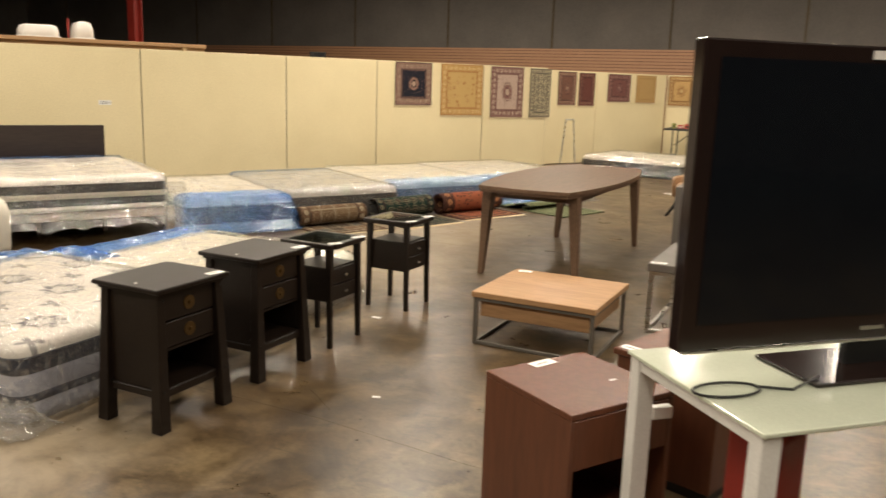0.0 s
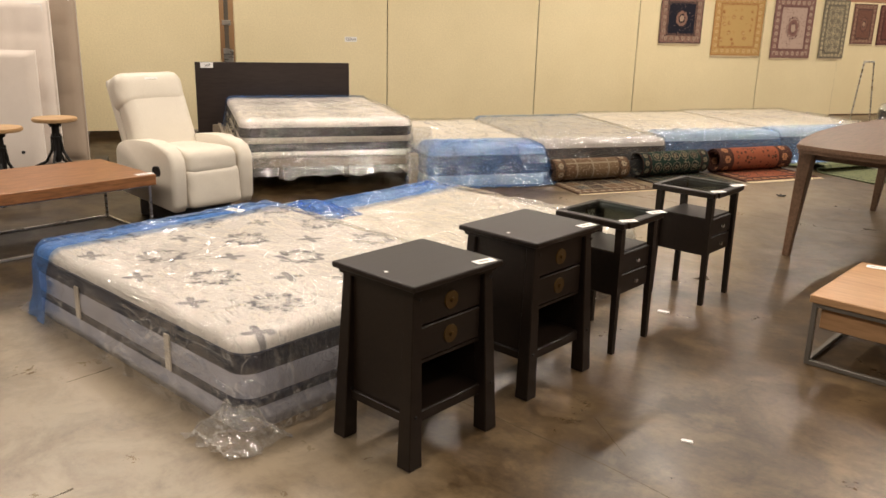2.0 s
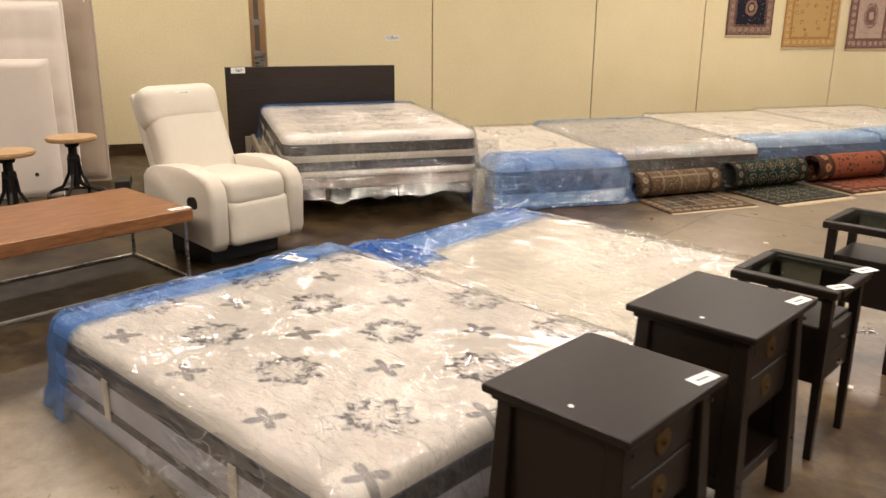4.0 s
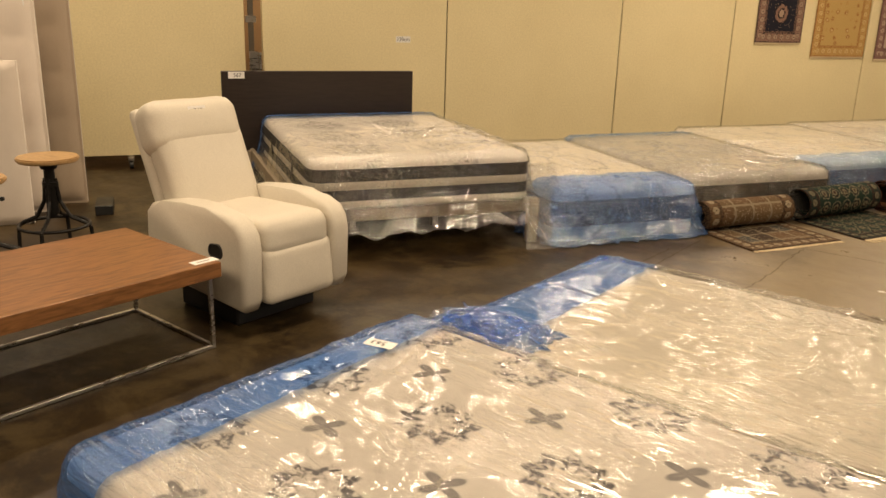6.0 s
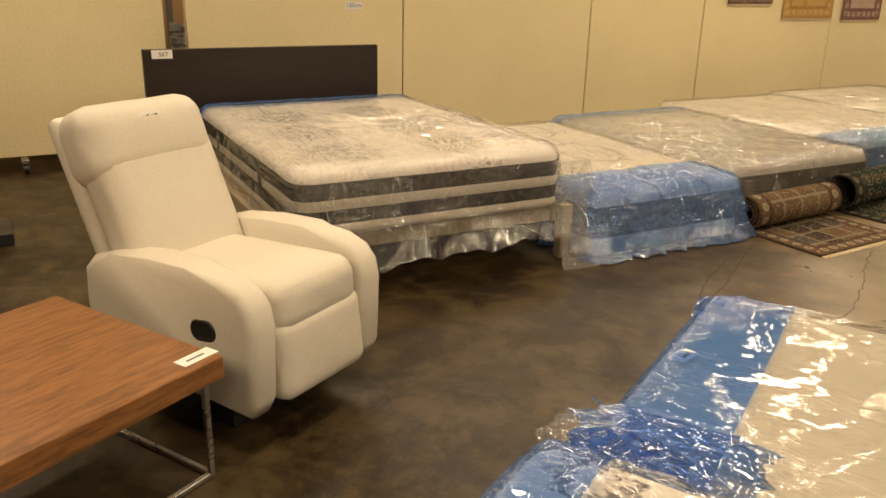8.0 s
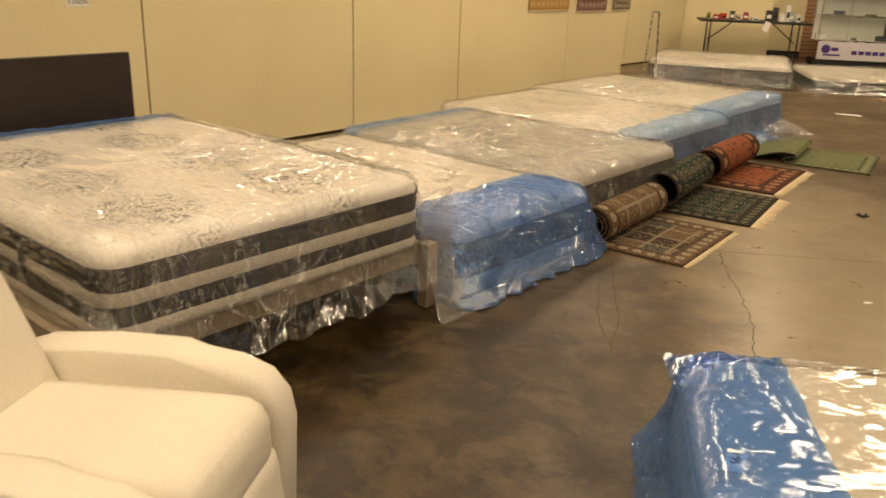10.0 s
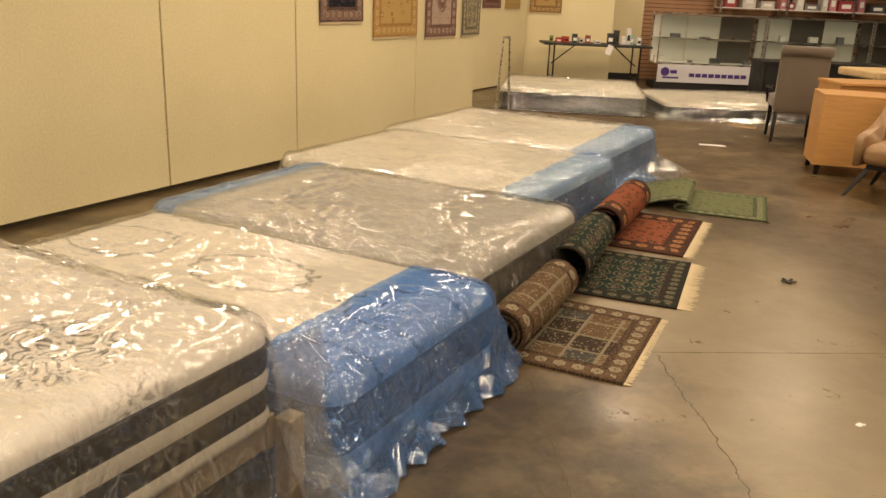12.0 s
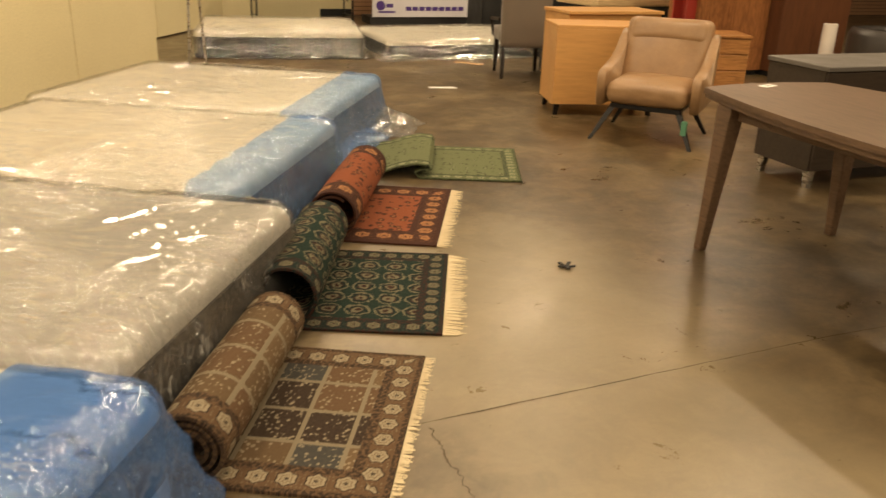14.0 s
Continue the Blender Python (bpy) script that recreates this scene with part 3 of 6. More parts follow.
def loft(hx, hy, r, profile, cap=(False, False), shift=None, k=6, m=22):
    """Rings of a rounded rectangle at (inset, height), joined into one skin. shift moves each point."""
    bm = bmesh.new()
    rings = []
    for i, (inset, z) in enumerate(profile):
        ring = []
        for x, y in outline(hx, hy, r, inset, k, m):
            p = Vector((x, y, z))
            ring.append(bm.verts.new(shift(p, i) if shift else p))
        rings.append(ring)
    n = len(rings[0])
    for a, b in zip(rings, rings[1:]):
        for i in range(n):
            bm.faces.new((a[i], a[(i + 1) % n], b[(i + 1) % n], b[i]))
    if cap[0]:
        bm.faces.new(rings[0][::-1])
    if cap[1]:
        bm.faces.new(rings[-1])
    return bm


def pillow(hx, hy, h, r, edge, puff=0.0, bottom=0.0, n=12):
    """A soft cushion: a box with rounded edges whose faces swell a little in the middle."""
    bm = bmesh.new()
    bmesh.ops.create_cube(bm, size=2)
    bmesh.ops.subdivide_edges(bm, edges=bm.edges[:], cuts=n, use_grid_fill=True)
    hz = h / 2
    e = min(edge, hz * 0.95)
    for v in bm.verts:
        x, y, z = v.co
        s = (1 - x * x) * (1 - y * y) * puff * (1 if z > 0 else 0.4)
        p = Vector((x * hx, y * hy, z * hz))
        core = Vector((max(-hx + e, min(hx - e, p.x)), max(-hy + e, min(hy - e, p.y)), max(-hz + e, min(hz - e, p.z))))
        d = p - core
        if d.length > 1e-7:
            p = core + d.normalized() * e
        p.z += s * (1 if z > 0 else -1) * abs(z)
        p += p.normalized() * 0.004 * noise.noise(Vector((x * 2.1 + hx * 9, y * 2.1, z * 2.1)))
        v.co = p + Vector((0, 0, bottom + hz))
    return bm


def lettering(name, text, size, material, parent, m, label=""):
    cu = bpy.data.curves.new(name, "FONT")
    cu.body, cu.size, cu.extrude, cu.align_x, cu.align_y = text, size, 0.0004, "CENTER", "CENTER"
    tmp = bpy.data.objects.new(name, cu)
    scene.collection.objects.link(tmp)
    me = bpy.data.meshes.new_from_object(tmp.evaluated_get(bpy.context.evaluated_depsgraph_get()))
    bpy.data.objects.remove(tmp)
    bpy.data.curves.remove(cu)
    me.materials.clear()
    me.materials.append(material)
    ob = new(name, me)
    if parent is not None:
        ob.parent = parent
    ob.matrix_local = m
    if label:
        ob["label"] = label
    return ob


def tag(parent, m, text="", w=0.10, h=0.05):
    """A paper lot ticket, with its number where it can be read and bars where it cannot."""
    t = part("lot_tag", box(-w / 2, w / 2, -h / 2, h / 2, 0, 0.0015), PAPER, parent, "white paper lot ticket")
    t.matrix_local = m
    if text:
        lettering("lot_number", text, h * 0.75, INK, t, pose(0.008, -0.002, 0.0022))
    else:
        for j in range(2):
            part("print_bar", box(-w * 0.30 + j * w * 0.28, -w * 0.30 + j * w * 0.28 + w * 0.22, -h * 0.16, h * 0.10, 0.0015, 0.002), GREYSTEEL, t)
    return t


# ---- the large structure ----
def structure(name, bm, material, label="", m=None):
    ob = part(name, bm, material)
    if m is not None:
        ob.matrix_world = m
    return tagged(ob, label, "", "", "structure")


BACK = 20.3
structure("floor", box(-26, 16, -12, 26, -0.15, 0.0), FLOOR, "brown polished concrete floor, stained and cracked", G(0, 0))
structure("wall_north", box(-26, 16, BACK + 0.05, BACK + 0.3, 0, 6.0), DARKWALL, "dark concrete wall high above the slatted boards", G(0, 0))
structure("wall_south", box(-26, 16, -12.3, -12.0, 0, 6.0), DARKWALL, "dark concrete wall", G(0, 0))
structure("wall_west", box(-26.3, -26, -12.3, 20.6, 0, 6.0), DARKWALL, "dark concrete wall", G(0, 0))
structure("wall_east", box(16, 16.3, -12.3, 20.6, 0, 6.0), DARKWALL, "dark concrete wall", G(0, 0))
structure("ceiling", box(-26.3, 16.3, -12.3, 20.6, 6.0, 6.2), CEILING, "dark unlit warehouse ceiling", G(0, 0))
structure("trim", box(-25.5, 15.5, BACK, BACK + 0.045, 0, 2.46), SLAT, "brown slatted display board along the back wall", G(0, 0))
for i in range(14):
    u = -24 + i * 2.9
    structure("trim", box(u, u + 0.05, BACK + 0.03, BACK + 0.049, 2.46, 6.0), JOINT, "dark joint between wall panels", G(0, 0))

# cream partition of loose panels, standing on castors
PANEL_TOP = 1.86


def panel(name, y0, y1, x=-11.05, z0=0.035, m=None, u=False):
    if u:
        bm = box(y0, y1, x, x + 0.09, z0, PANEL_TOP, 0.004)
    else:
        bm = box(x - 0.09, x, y0, y1, z0, PANEL_TOP, 0.004)
    ob = structure(name, bm, CREAM, "cream painted partition panel on castors", m)
    return ob


JOINTS = [1.43, 3.27, 5.285, 6.765, 8.78, 10.17]
for i in range(5):
    w = panel("wall_partition_%d" % (i + 1), JOINTS[i] + 0.006, JOINTS[i + 1] - 0.006)
    part("batten", box(-11.13, -11.065, JOINTS[i + 1] - 0.0055, JOINTS[i + 1] + 0.0055, 0.08, PANEL_TOP - 0.01), JOINT, w)
for i, (a, b) in enumerate([(-4.2, -2.35), (-2.34, -0.5), (-0.49, 1.27)]):
    panel("wall_partition_%d" % (i + 6), a, b, z0=0.10)
for i, (a, b) in enumerate([(8.6, 10.6), (10.61, 12.6), (12.61, 14.66)]):
    panel("wall_partition_%d" % (i + 9), a, b, x=-12.35, z0=0.02)
panel("wall_partition_12", -3.36, -1.83, x=18.95, z0=0.0, m=G(0, 0), u=True)
structure("wall_return", box(-1.90, -1.81, 19.05, BACK - 0.01, 0.0, PANEL_TOP), CREAM, "cream painted partition panel", G(0, 0))
structure("wall_side", box(-1.80, -1.0, BACK - 0.10, BACK - 0.02, 0.12, PANEL_TOP), CREAM, "cream painted panel behind the show cases", G(0, 0))
structure("baseboard", box(-1.80, -1.0, BACK - 0.12, BACK - 0.02, 0.0, 0.12), RUBBER, "black skirting", G(0, 0))
# no skirting here: a dark strip added as the shade in the gap
structure("baseboard", box(-11.12, -11.09, 1.43, 10.2, 0.0, 0.07), JOINT, "dark strip standing in for the shaded gap under the partition")


def castor(x, y):
    c = thing("castor_foot", "grey steel foot with a black castor under the partition", "castor", pose(x, y, 0), "castors under the partition")
    part("bracket", box(-0.10, 0.10, -0.025, 0.025, 0.075, 0.10, 0.003), GREYSTEEL, c)
    part("wheel", rod(bmesh.new(), (0.07, -0.015, 0.036), (0.07, 0.015, 0.036), 0.036, n=16), RUBBER, c)
    part("fork", box(0.055, 0.085, -0.022, 0.022, 0.036, 0.08, 0.002), GREYSTEEL, c)


for y in (-0.25, 0.20, 0.95):
    castor(-11.0, y)

# saw cuts and cracks in the floor
def crack(name, points, width, wander, label, steps=30):
    bm = bmesh.new()
    rnd = random.Random(len(points) * 7 + int(points[0][0] * 10))
    last = None
    drift = 0.0
    for (x0, y0), (x1, y1) in zip(points, points[1:]):
        d = Vector((x1 - x0, y1 - y0, 0))
        nrm = Vector((-d.y, d.x, 0)).normalized()
        for j in range(steps + 1):
            f = j / steps
            drift = 0.6 * drift + rnd.uniform(-wander, wander) * 0.45
            off = drift if 0 < j < steps else 0
            wd = width * rnd.uniform(0.35, 1.0)
            c = Vector((x0, y0, 0.0012)) + d * f + nrm * off
            a, b = bm.verts.new(c + nrm * wd / 2), bm.verts.new(c - nrm * wd / 2)
            if last:
                bm.faces.new((last[0], last[1], b, a))
            last = (a, b)
    structure(name, bm, JOINT, label, None)


def gw(u, v):
    return (u * CU - v * SU, u * SU + v * CU)


crack("floor_joint_1", [gw(-9.5, 7.30), gw(-3.97, 7.46), gw(-2.3, 7.56), gw(1.5, 7.6)], 0.007, 0.003, "saw cut joint in the concrete floor")
crack("floor_joint_2", [gw(-4.6, 3.42), gw(-1.64, 3.39), gw(-0.83, 3.31), gw(2.0, 3.25)], 0.006, 0.003, "saw cut joint in the concrete floor")
crack("floor_crack_1", [(-7.17, 4.44), (-7.0, 4.15), (-6.86, 3.95), (-6.62, 3.52), (-6.3, 2.7)], 0.007, 0.016, "jagged crack in the concrete floor")
crack("floor_crack_2", [(-7.55, 3.9), (-7.1, 3.2), (-6.9, 2.7)], 0.008, 0.012, "faint crack in the concrete floor")
crack("floor_joint_3", [(-7.682, 3.19), (-7.293, 4.012)], 0.006, 0.006, "faint joint in the concrete floor")
crack("floor_crack_4", [(-7.424, 3.556), (-7.18, 3.16), (-6.909, 2.833)], 0.012, 0.014, "dark scrape in the concrete floor")
crack("floor_crack_5", [(-4.272, 0.282), (-4.382, 0.446)], 0.010, 0.006, "short dark scratch in the concrete floor", 10)
crack("floor_crack_6", [(-3.305, 0.162), (-3.436, 0.394)], 0.014, 0.006, "short dark scratch in the concrete floor", 10)
crack("floor_crack_7", [(-3.438, 2.241), (-3.152, 2.214)], 0.006, 0.005, "short fine scratch in the concrete floor", 10)
crack("floor_crack_3", [gw(-3.3, 1.35), gw(-2.6, 1.65), gw(-2.2, 1.75)], 0.010, 0.010, "crack in the concrete floor")


# fluorescent fittings
def fitting(u, v):
    f = thing("ceiling_light", "white fluorescent batten fitting hung below the ceiling", "light", G(u, v, LAMP_HEIGHT), "ceiling lights")
    part("housing", box(-0.14, 0.14, -1.25, 1.25, 0.03, 0.10, 0.01), WHITEPAINT, f)
    for s in (-1.1, 1.1):
        part("hanger", rod(bmesh.new(), (0, s, 0.10), (0, s, 6.0 - LAMP_HEIGHT), 0.006, n=6), STEEL, f)
    lamp = bpy.data.lights.new("tube_light", "AREA")
    lamp.shape, lamp.size, lamp.size_y, lamp.energy, lamp.color = "RECTANGLE", 0.20, 2.4, LAMP_WATTS, LAMP_COLOUR
    ob = new("tube_light", lamp)
    ob.matrix_world = G(u, v, LAMP_HEIGHT)


for u, v in LAMP_PLACES:
    fitting(u, v)


# ---- mattresses ----
def ridge(p, seed, hx, hy):
    """Folds of a slack sheet: long ripples, and stars of creases round a few gathered spots."""
    q = Vector((p.x * 3.5 + seed, p.y * 11.0, 0))
    h = 0.45 * (0.5 - abs(noise.noise(q))) + 0.35 * noise.noise(q * 2.3)
    rnd = random.Random(int(seed * 10))
    for _ in range(5):
        gx, gy = rnd.uniform(-hx, hx) * 0.9, rnd.choice((-1, 1)) * rnd.uniform(0.35, 1.0) * hy
        k = rnd.choice((9, 11, 14))
        dx, dy = p.x - gx, p.y - gy
        d = math.hypot(dx, dy)
        a = math.atan2(dy, dx)
        w = math.exp(-((d - 0.18) / 0.38) ** 2)
        h += 0.9 * w * (abs(math.sin(a * k / 2 + 2.0 * noise.noise(Vector((d * 3, a, seed))))) ** 0.7 - 0.4)
    return h


def sheet(L, W, h, r, edge, hem, flare, seed, ragged=0.0, amp=0.015, drop_amp=0.014):
    """The skin of a plastic cover pulled over a mattress, with hem, folds and a slack top."""
    hx, hy = L / 2 + 0.012, W / 2 + 0.012
    prof = []
    n = 14
    for j in range(n):
        f = j / n
        prof.append((-flare * (1 - f) ** 2, hem + (h - edge - hem) * f))
    for j in range(5):
        a = radians(90 * j / 4)
        prof.append((edge - edge * math.cos(a), h - edge + (edge + 0.008) * math.sin(a)))
    steps = 30
    lim = min(hx, hy) - 0.01
    for j in range(1, steps + 1):
        prof.append((edge + (lim - edge) * j / steps, h + 0.008))

    def shift(p, i):
        q = p.copy()
        if i < n:
            out = Vector((p.x / hx, p.y / hy, 0))
            out = Vector((out.x ** 5, out.y ** 5, 0))
            if out.length > 1e-6:
                out.normalize()
            tang = p.y if abs(out.x) > abs(out.y) else p.x
            wave = 0.9 - 2.6 * abs(noise.noise(Vector((tang * 7 + p.z * 4 + seed, p.z * 3, seed)))) + 0.7 * (0.4 - 1.6 * abs(noise.noise(Vector((tang * 13 - p.z * 9, p.z * 6, seed)))))
            wave *= 0.75
            k = 1 - i / n
            q += out * (0.004 + drop_amp * (0.35 + k) * (wave + 0.4))
            if i < 3 and ragged:
                q.z += ragged * (noise.noise(Vector((tang * 4 + seed, 3.1, 0))) + 0.5 * noise.noise(Vector((tang * 11, 7.7, seed)))) * (3 - i) / 3
                q.z = max(q.z, min(hem, 0.006)) if hem >= 0 else q.z
        else:
            q.z += amp * (0.6 + max(-0.55, ridge(p, seed, hx, hy)))
        return q

    return loft(hx, hy, r, prof, (False, False), shift, 8, 64)


def split(bm, lo, hi):
    """Two skins from one: what lies between the two lines across it, and the rest."""
    cuts = [x for x in (lo, hi)]
    for x in cuts:
        bmesh.ops.bisect_plane(bm, geom=bm.verts[:] + bm.edges[:] + bm.faces[:], dist=1e-5, plane_co=(x, 0, 0), plane_no=(1, 0.03, 0))
    other = bm.copy()

    def inside(f):
        c = f.calc_center_median()
        return lo < c.x + 0.03 * c.y < hi

    bmesh.ops.delete(bm, geom=[f for f in bm.faces if not inside(f)], context="FACES")
    bmesh.ops.delete(other, geom=[f for f in other.faces if inside(f)], context="FACES")
    return bm, other


def mattress(label, m, L, W, h, base, top, bands, blue=None, seed=1.0, hem=0.01, flare=0.03, ragged=0.0, cover=FILM, handles=False, edge=0.05, r=0.10, group="", end_film=BLUEFILM, sag=0.0, slack=0.014, strap=BAND_GREY):
    """A mattress with a quilted top, striped border and plastic cover. Head towards -x."""
    ob = thing("mattress", label, "mattress", m, group)
    hx, hy = L / 2, W / 2
    for z0, z1, mt in bands:
        mid = (z0 + z1) / 2
        part("border_band", loft(hx, hy, r, [(0.006, base + z0), (0.0, base + mid), (0.006, base + z1)], (z0 == 0, False), None, 6, 8), mt, ob, smooth=True)
    rim = bands[-1][1]
    part("piping", loft(hx, hy, r, [(0.004, base + rim - 0.004), (-0.005, base + rim + 0.002), (0.004, base + rim + 0.008)], (False, False), None, 6, 8), bands[-1][2], ob, smooth=True)
    prof = [(0.006, base + rim)]
    for j in range(1, 5):
        a = radians(90 * j / 4)
        prof.append((edge - edge * math.cos(a) + 0.004, base + rim + (h - rim) * math.sin(a)))
    for j in range(1, 13):
        prof.append((edge + (hy - 0.02 - edge) * j / 12, base + h))

    def soft(p, i):
        q = p.copy()
        if i > 3:
            q.z += 0.006 * noise.noise(Vector((p.x * 4 + seed, p.y * 4, 0))) - sag * (p.x / hx) ** 2
        return q

    part("top_panel", loft(hx, hy, r, prof, (False, True), soft, 6, 22), top, ob, smooth=True)
    if handles:
        for x in (-L * 0.22, L * 0.22):
            for s in (-1, 1):
                part("handle", box(x - 0.02, x + 0.02, s * (hy + 0.004) - 0.004, s * (hy + 0.004) + 0.004, base + 0.10, base + h - 0.10, 0.003), strap, ob)
    skin = sheet(L, W, base + h, r + 0.02, edge + 0.01, hem, flare, seed, ragged, drop_amp=slack)
    if blue:
        a, b = split(skin, *blue)
        part("blue_cover_end", a, end_film, ob, "crinkled blue plastic end of the cover", smooth=True)
        part("plastic_cover", b, cover, ob, "crinkled clear plastic cover", smooth=True)
    else:
        part("plastic_cover", skin, cover, ob, "crinkled clear plastic cover", smooth=True)
    return ob


def crumple(name, parent, x, y, z, w, d, h, material, seed, label, m=None):
    """A loose gathered tail of plastic."""
    bm = bmesh.new()
    n = 14
    grid = []
    for i in range(n + 1):
        row = []
        for j in range(n + 1):
            a, b = i / n - 0.5, j / n - 0.5
            q = Vector((a * 5 + seed, b * 5, seed))
            hgt = h * (1 - (2 * abs(a)) ** 2) * (1 - (2 * abs(b)) ** 2) * (0.65 + 0.9 * abs(noise.noise(q))) + 0.012 * abs(noise.noise(q * 3))
            row.append(bm.verts.new((x + a * w * (1 + 0.35 * noise.noise(q * 1.3)), y + b * d * (1 + 0.35 * noise.noise(q * 1.7)), z + 0.004 + hgt)))
        grid.append(row)
    for i in range(n):
        for j in range(n):
            bm.faces.new((grid[i][j], grid[i + 1][j], grid[i + 1][j + 1], grid[i][j + 1]))
    return part(name, bm, material, parent, label, smooth=False)


STRIPES_NAVY = [(0.0, 0.09, BAND_LILAC), (0.09, 0.13, BAND_NAVY), (0.13, 0.225, BAND_LILAC), (0.225, 0.30, BAND_NAVY)]
STRIPES_CHAR = [(0.0, 0.05, BAND_WHITE), (0.05, 0.12, BAND_CHAR), (0.12, 0.17, BAND_WHITE), (0.17, 0.245, BAND_CHAR)]

# two on the floor behind the night tables
fm1 = mattress("double mattress with grey rosettes on the floor in clear plastic", G(-3.575, 3.335), 1.80, 1.41, 0.355, 0, TICK_ROSETTE, STRIPES_NAVY,
               (-1.0, -0.68), 2.0, handles=True, flare=0.02, group="mattresses on the floor", edge=0.05, r=0.085, slack=0.02, strap=BAND_WHITE)
crumple("plastic_tail", fm1, 0.88, -0.72, 0, 0.30, 0.26, 0.13, HAZYFILM, 4.0, "bunched clear plastic at the corner")
crumple("plastic_tail", fm1, -0.93, -0.60, 0, 0.16, 0.30, 0.09, HAZYFILM, 6.0, "bunched clear plastic at the corner")
tag(fm1, pose(-0.735, 0.366, 0.382, 0, 0, 195), "563", 0.11, 0.055)
fm2 = mattress("cream mattress on the floor in clear plastic with blue end", G(-3.535, 4.74), 1.74, 1.36, 0.315, 0, TICK_PLAIN, [(0.0, 0.25, BAND_WHITE)],
               (-1.0, -0.54), 5.0, flare=0.07, group="mattresses on the floor", edge=0.07, r=0.12, slack=0.02)
crumple("blue_tail", fm2, -0.66, -0.53, 0.312, 0.50, 0.30, 0.07, BLUEFILM, 3.0, "bunched blue plastic at the seam")
crumple("blue_tail", fm2, -0.73, -0.60, 0.300, 0.34, 0.15, 0.06, DEEPBLUEFILM, 5.5, "doubled deep blue plastic at the seam")
crumple("plastic_tail", fm2, -0.90, -0.52, 0.26, 0.20, 0.16, 0.07, HAZYFILM, 7.5, "clear tip of the gathered cover")
crumple("blue_tail", fm2, -0.78, 0.60, 0.27, 0.24, 0.22, 0.055, BLUEFILM, 10.5, "gathered blue plastic at the corner")
tag(fm2, pose(-0.78, 0.01, 0.332, 0, 0, 75), "564", 0.10, 0.05)

# row along the partition
mattress("cream outlined mattress with blue plastic draped over its foot", pose(-8.74, 3.42, 0), 2.0, 1.16, 0.35, 0, TICK_OUTLINE, [(0.0, 0.10, BAND_WHITE), (0.10, 0.27, BAND_GREY)],
         (0.62, 1.3), 8.0, flare=0.05, slack=0.055, group="mattresses along the partition", edge=0.08)
tg = thing("lot_ticket", "white paper lot ticket lying on blue plastic", "ticket", pose(-7.99, 3.46, 0.368, 0, 4, 100))
tag(tg, pose(0, 0, 0), "566", 0.12, 0.055)
mattress("grey mattress in clear plastic with charcoal border", pose(-8.85, 4.66, 0), 1.92, 1.40, 0.37, 0, TICK_GREY, [(0.0, 0.29, BAND_GREY)],
         (-1.1, -0.78), 11.0, flare=0.04, end_film=PALEBLUEFILM, group="mattresses along the partition", edge=0.07)
mattress("cream mattress in clear plastic with blue plastic foot", pose(-9.18, 6.20, 0), 1.96, 1.56, 0.36, 0, TICK_PLAIN, [(0.0, 0.12, BAND_GREY), (0.12, 0.28, BAND_GREY)],
         (0.74, 1.2), 14.0, flare=0.05, end_film=PALEBLUEFILM, group="mattresses along the partition", edge=0.06)
m6 = mattress("cream mattress in clear plastic with blue plastic foot", pose(-9.32, 7.80, 0), 1.96, 1.66, 0.36, 0, TICK_PLAIN, [(0.0, 0.12, BAND_GREY), (0.12, 0.28, BAND_GREY)],
              (0.72, 1.2), 17.0, flare=0.07, end_film=PALEBLUEFILM, group="mattresses along the partition", edge=0.06)
crumple("plastic_tail", m6, 1.10, 0.55, 0, 0.45, 0.6, 0.16, HAZYFILM, 8.0, "slack clear plastic at the foot")
crumple("blue_tail", m6, 1.03, -0.1, 0, 0.28, 0.9, 0.12, PALEBLUEFILM, 9.0, "slack blue plastic at the foot")

# two before the show cases
mattress("plump cream mattress with charcoal border on the floor in plastic", G(-3.0, 15.90, 0, -9), 1.95, 1.55, 0.31, 0, TICK_PLAIN, [(0.0, 0.12, BAND_CHAR), (0.12, 0.23, BAND_CHAR)],
         None, 20.0, flare=0.06, group="mattresses before the show cases", edge=0.08)
m8 = mattress("cream mattress with charcoal border on the floor in plastic", G(-0.62, 15.68), 2.55, 1.55, 0.22, 0, TICK_PLAIN, [(0.0, 0.15, BAND_CHAR)],
              None, 23.0, flare=0.10, group="mattresses before the show cases", edge=0.06)
crumple("plastic_tail", m8, -1.15, -0.86, 0, 0.5, 0.3, 0.07, HAZYFILM, 12.0, "slack clear plastic on the floor")
crumple("plastic_tail", m8, -0.2, -0.86, 0, 1.4, 0.2, 0.05, HAZYFILM, 13.0, "slack clear plastic on the floor")

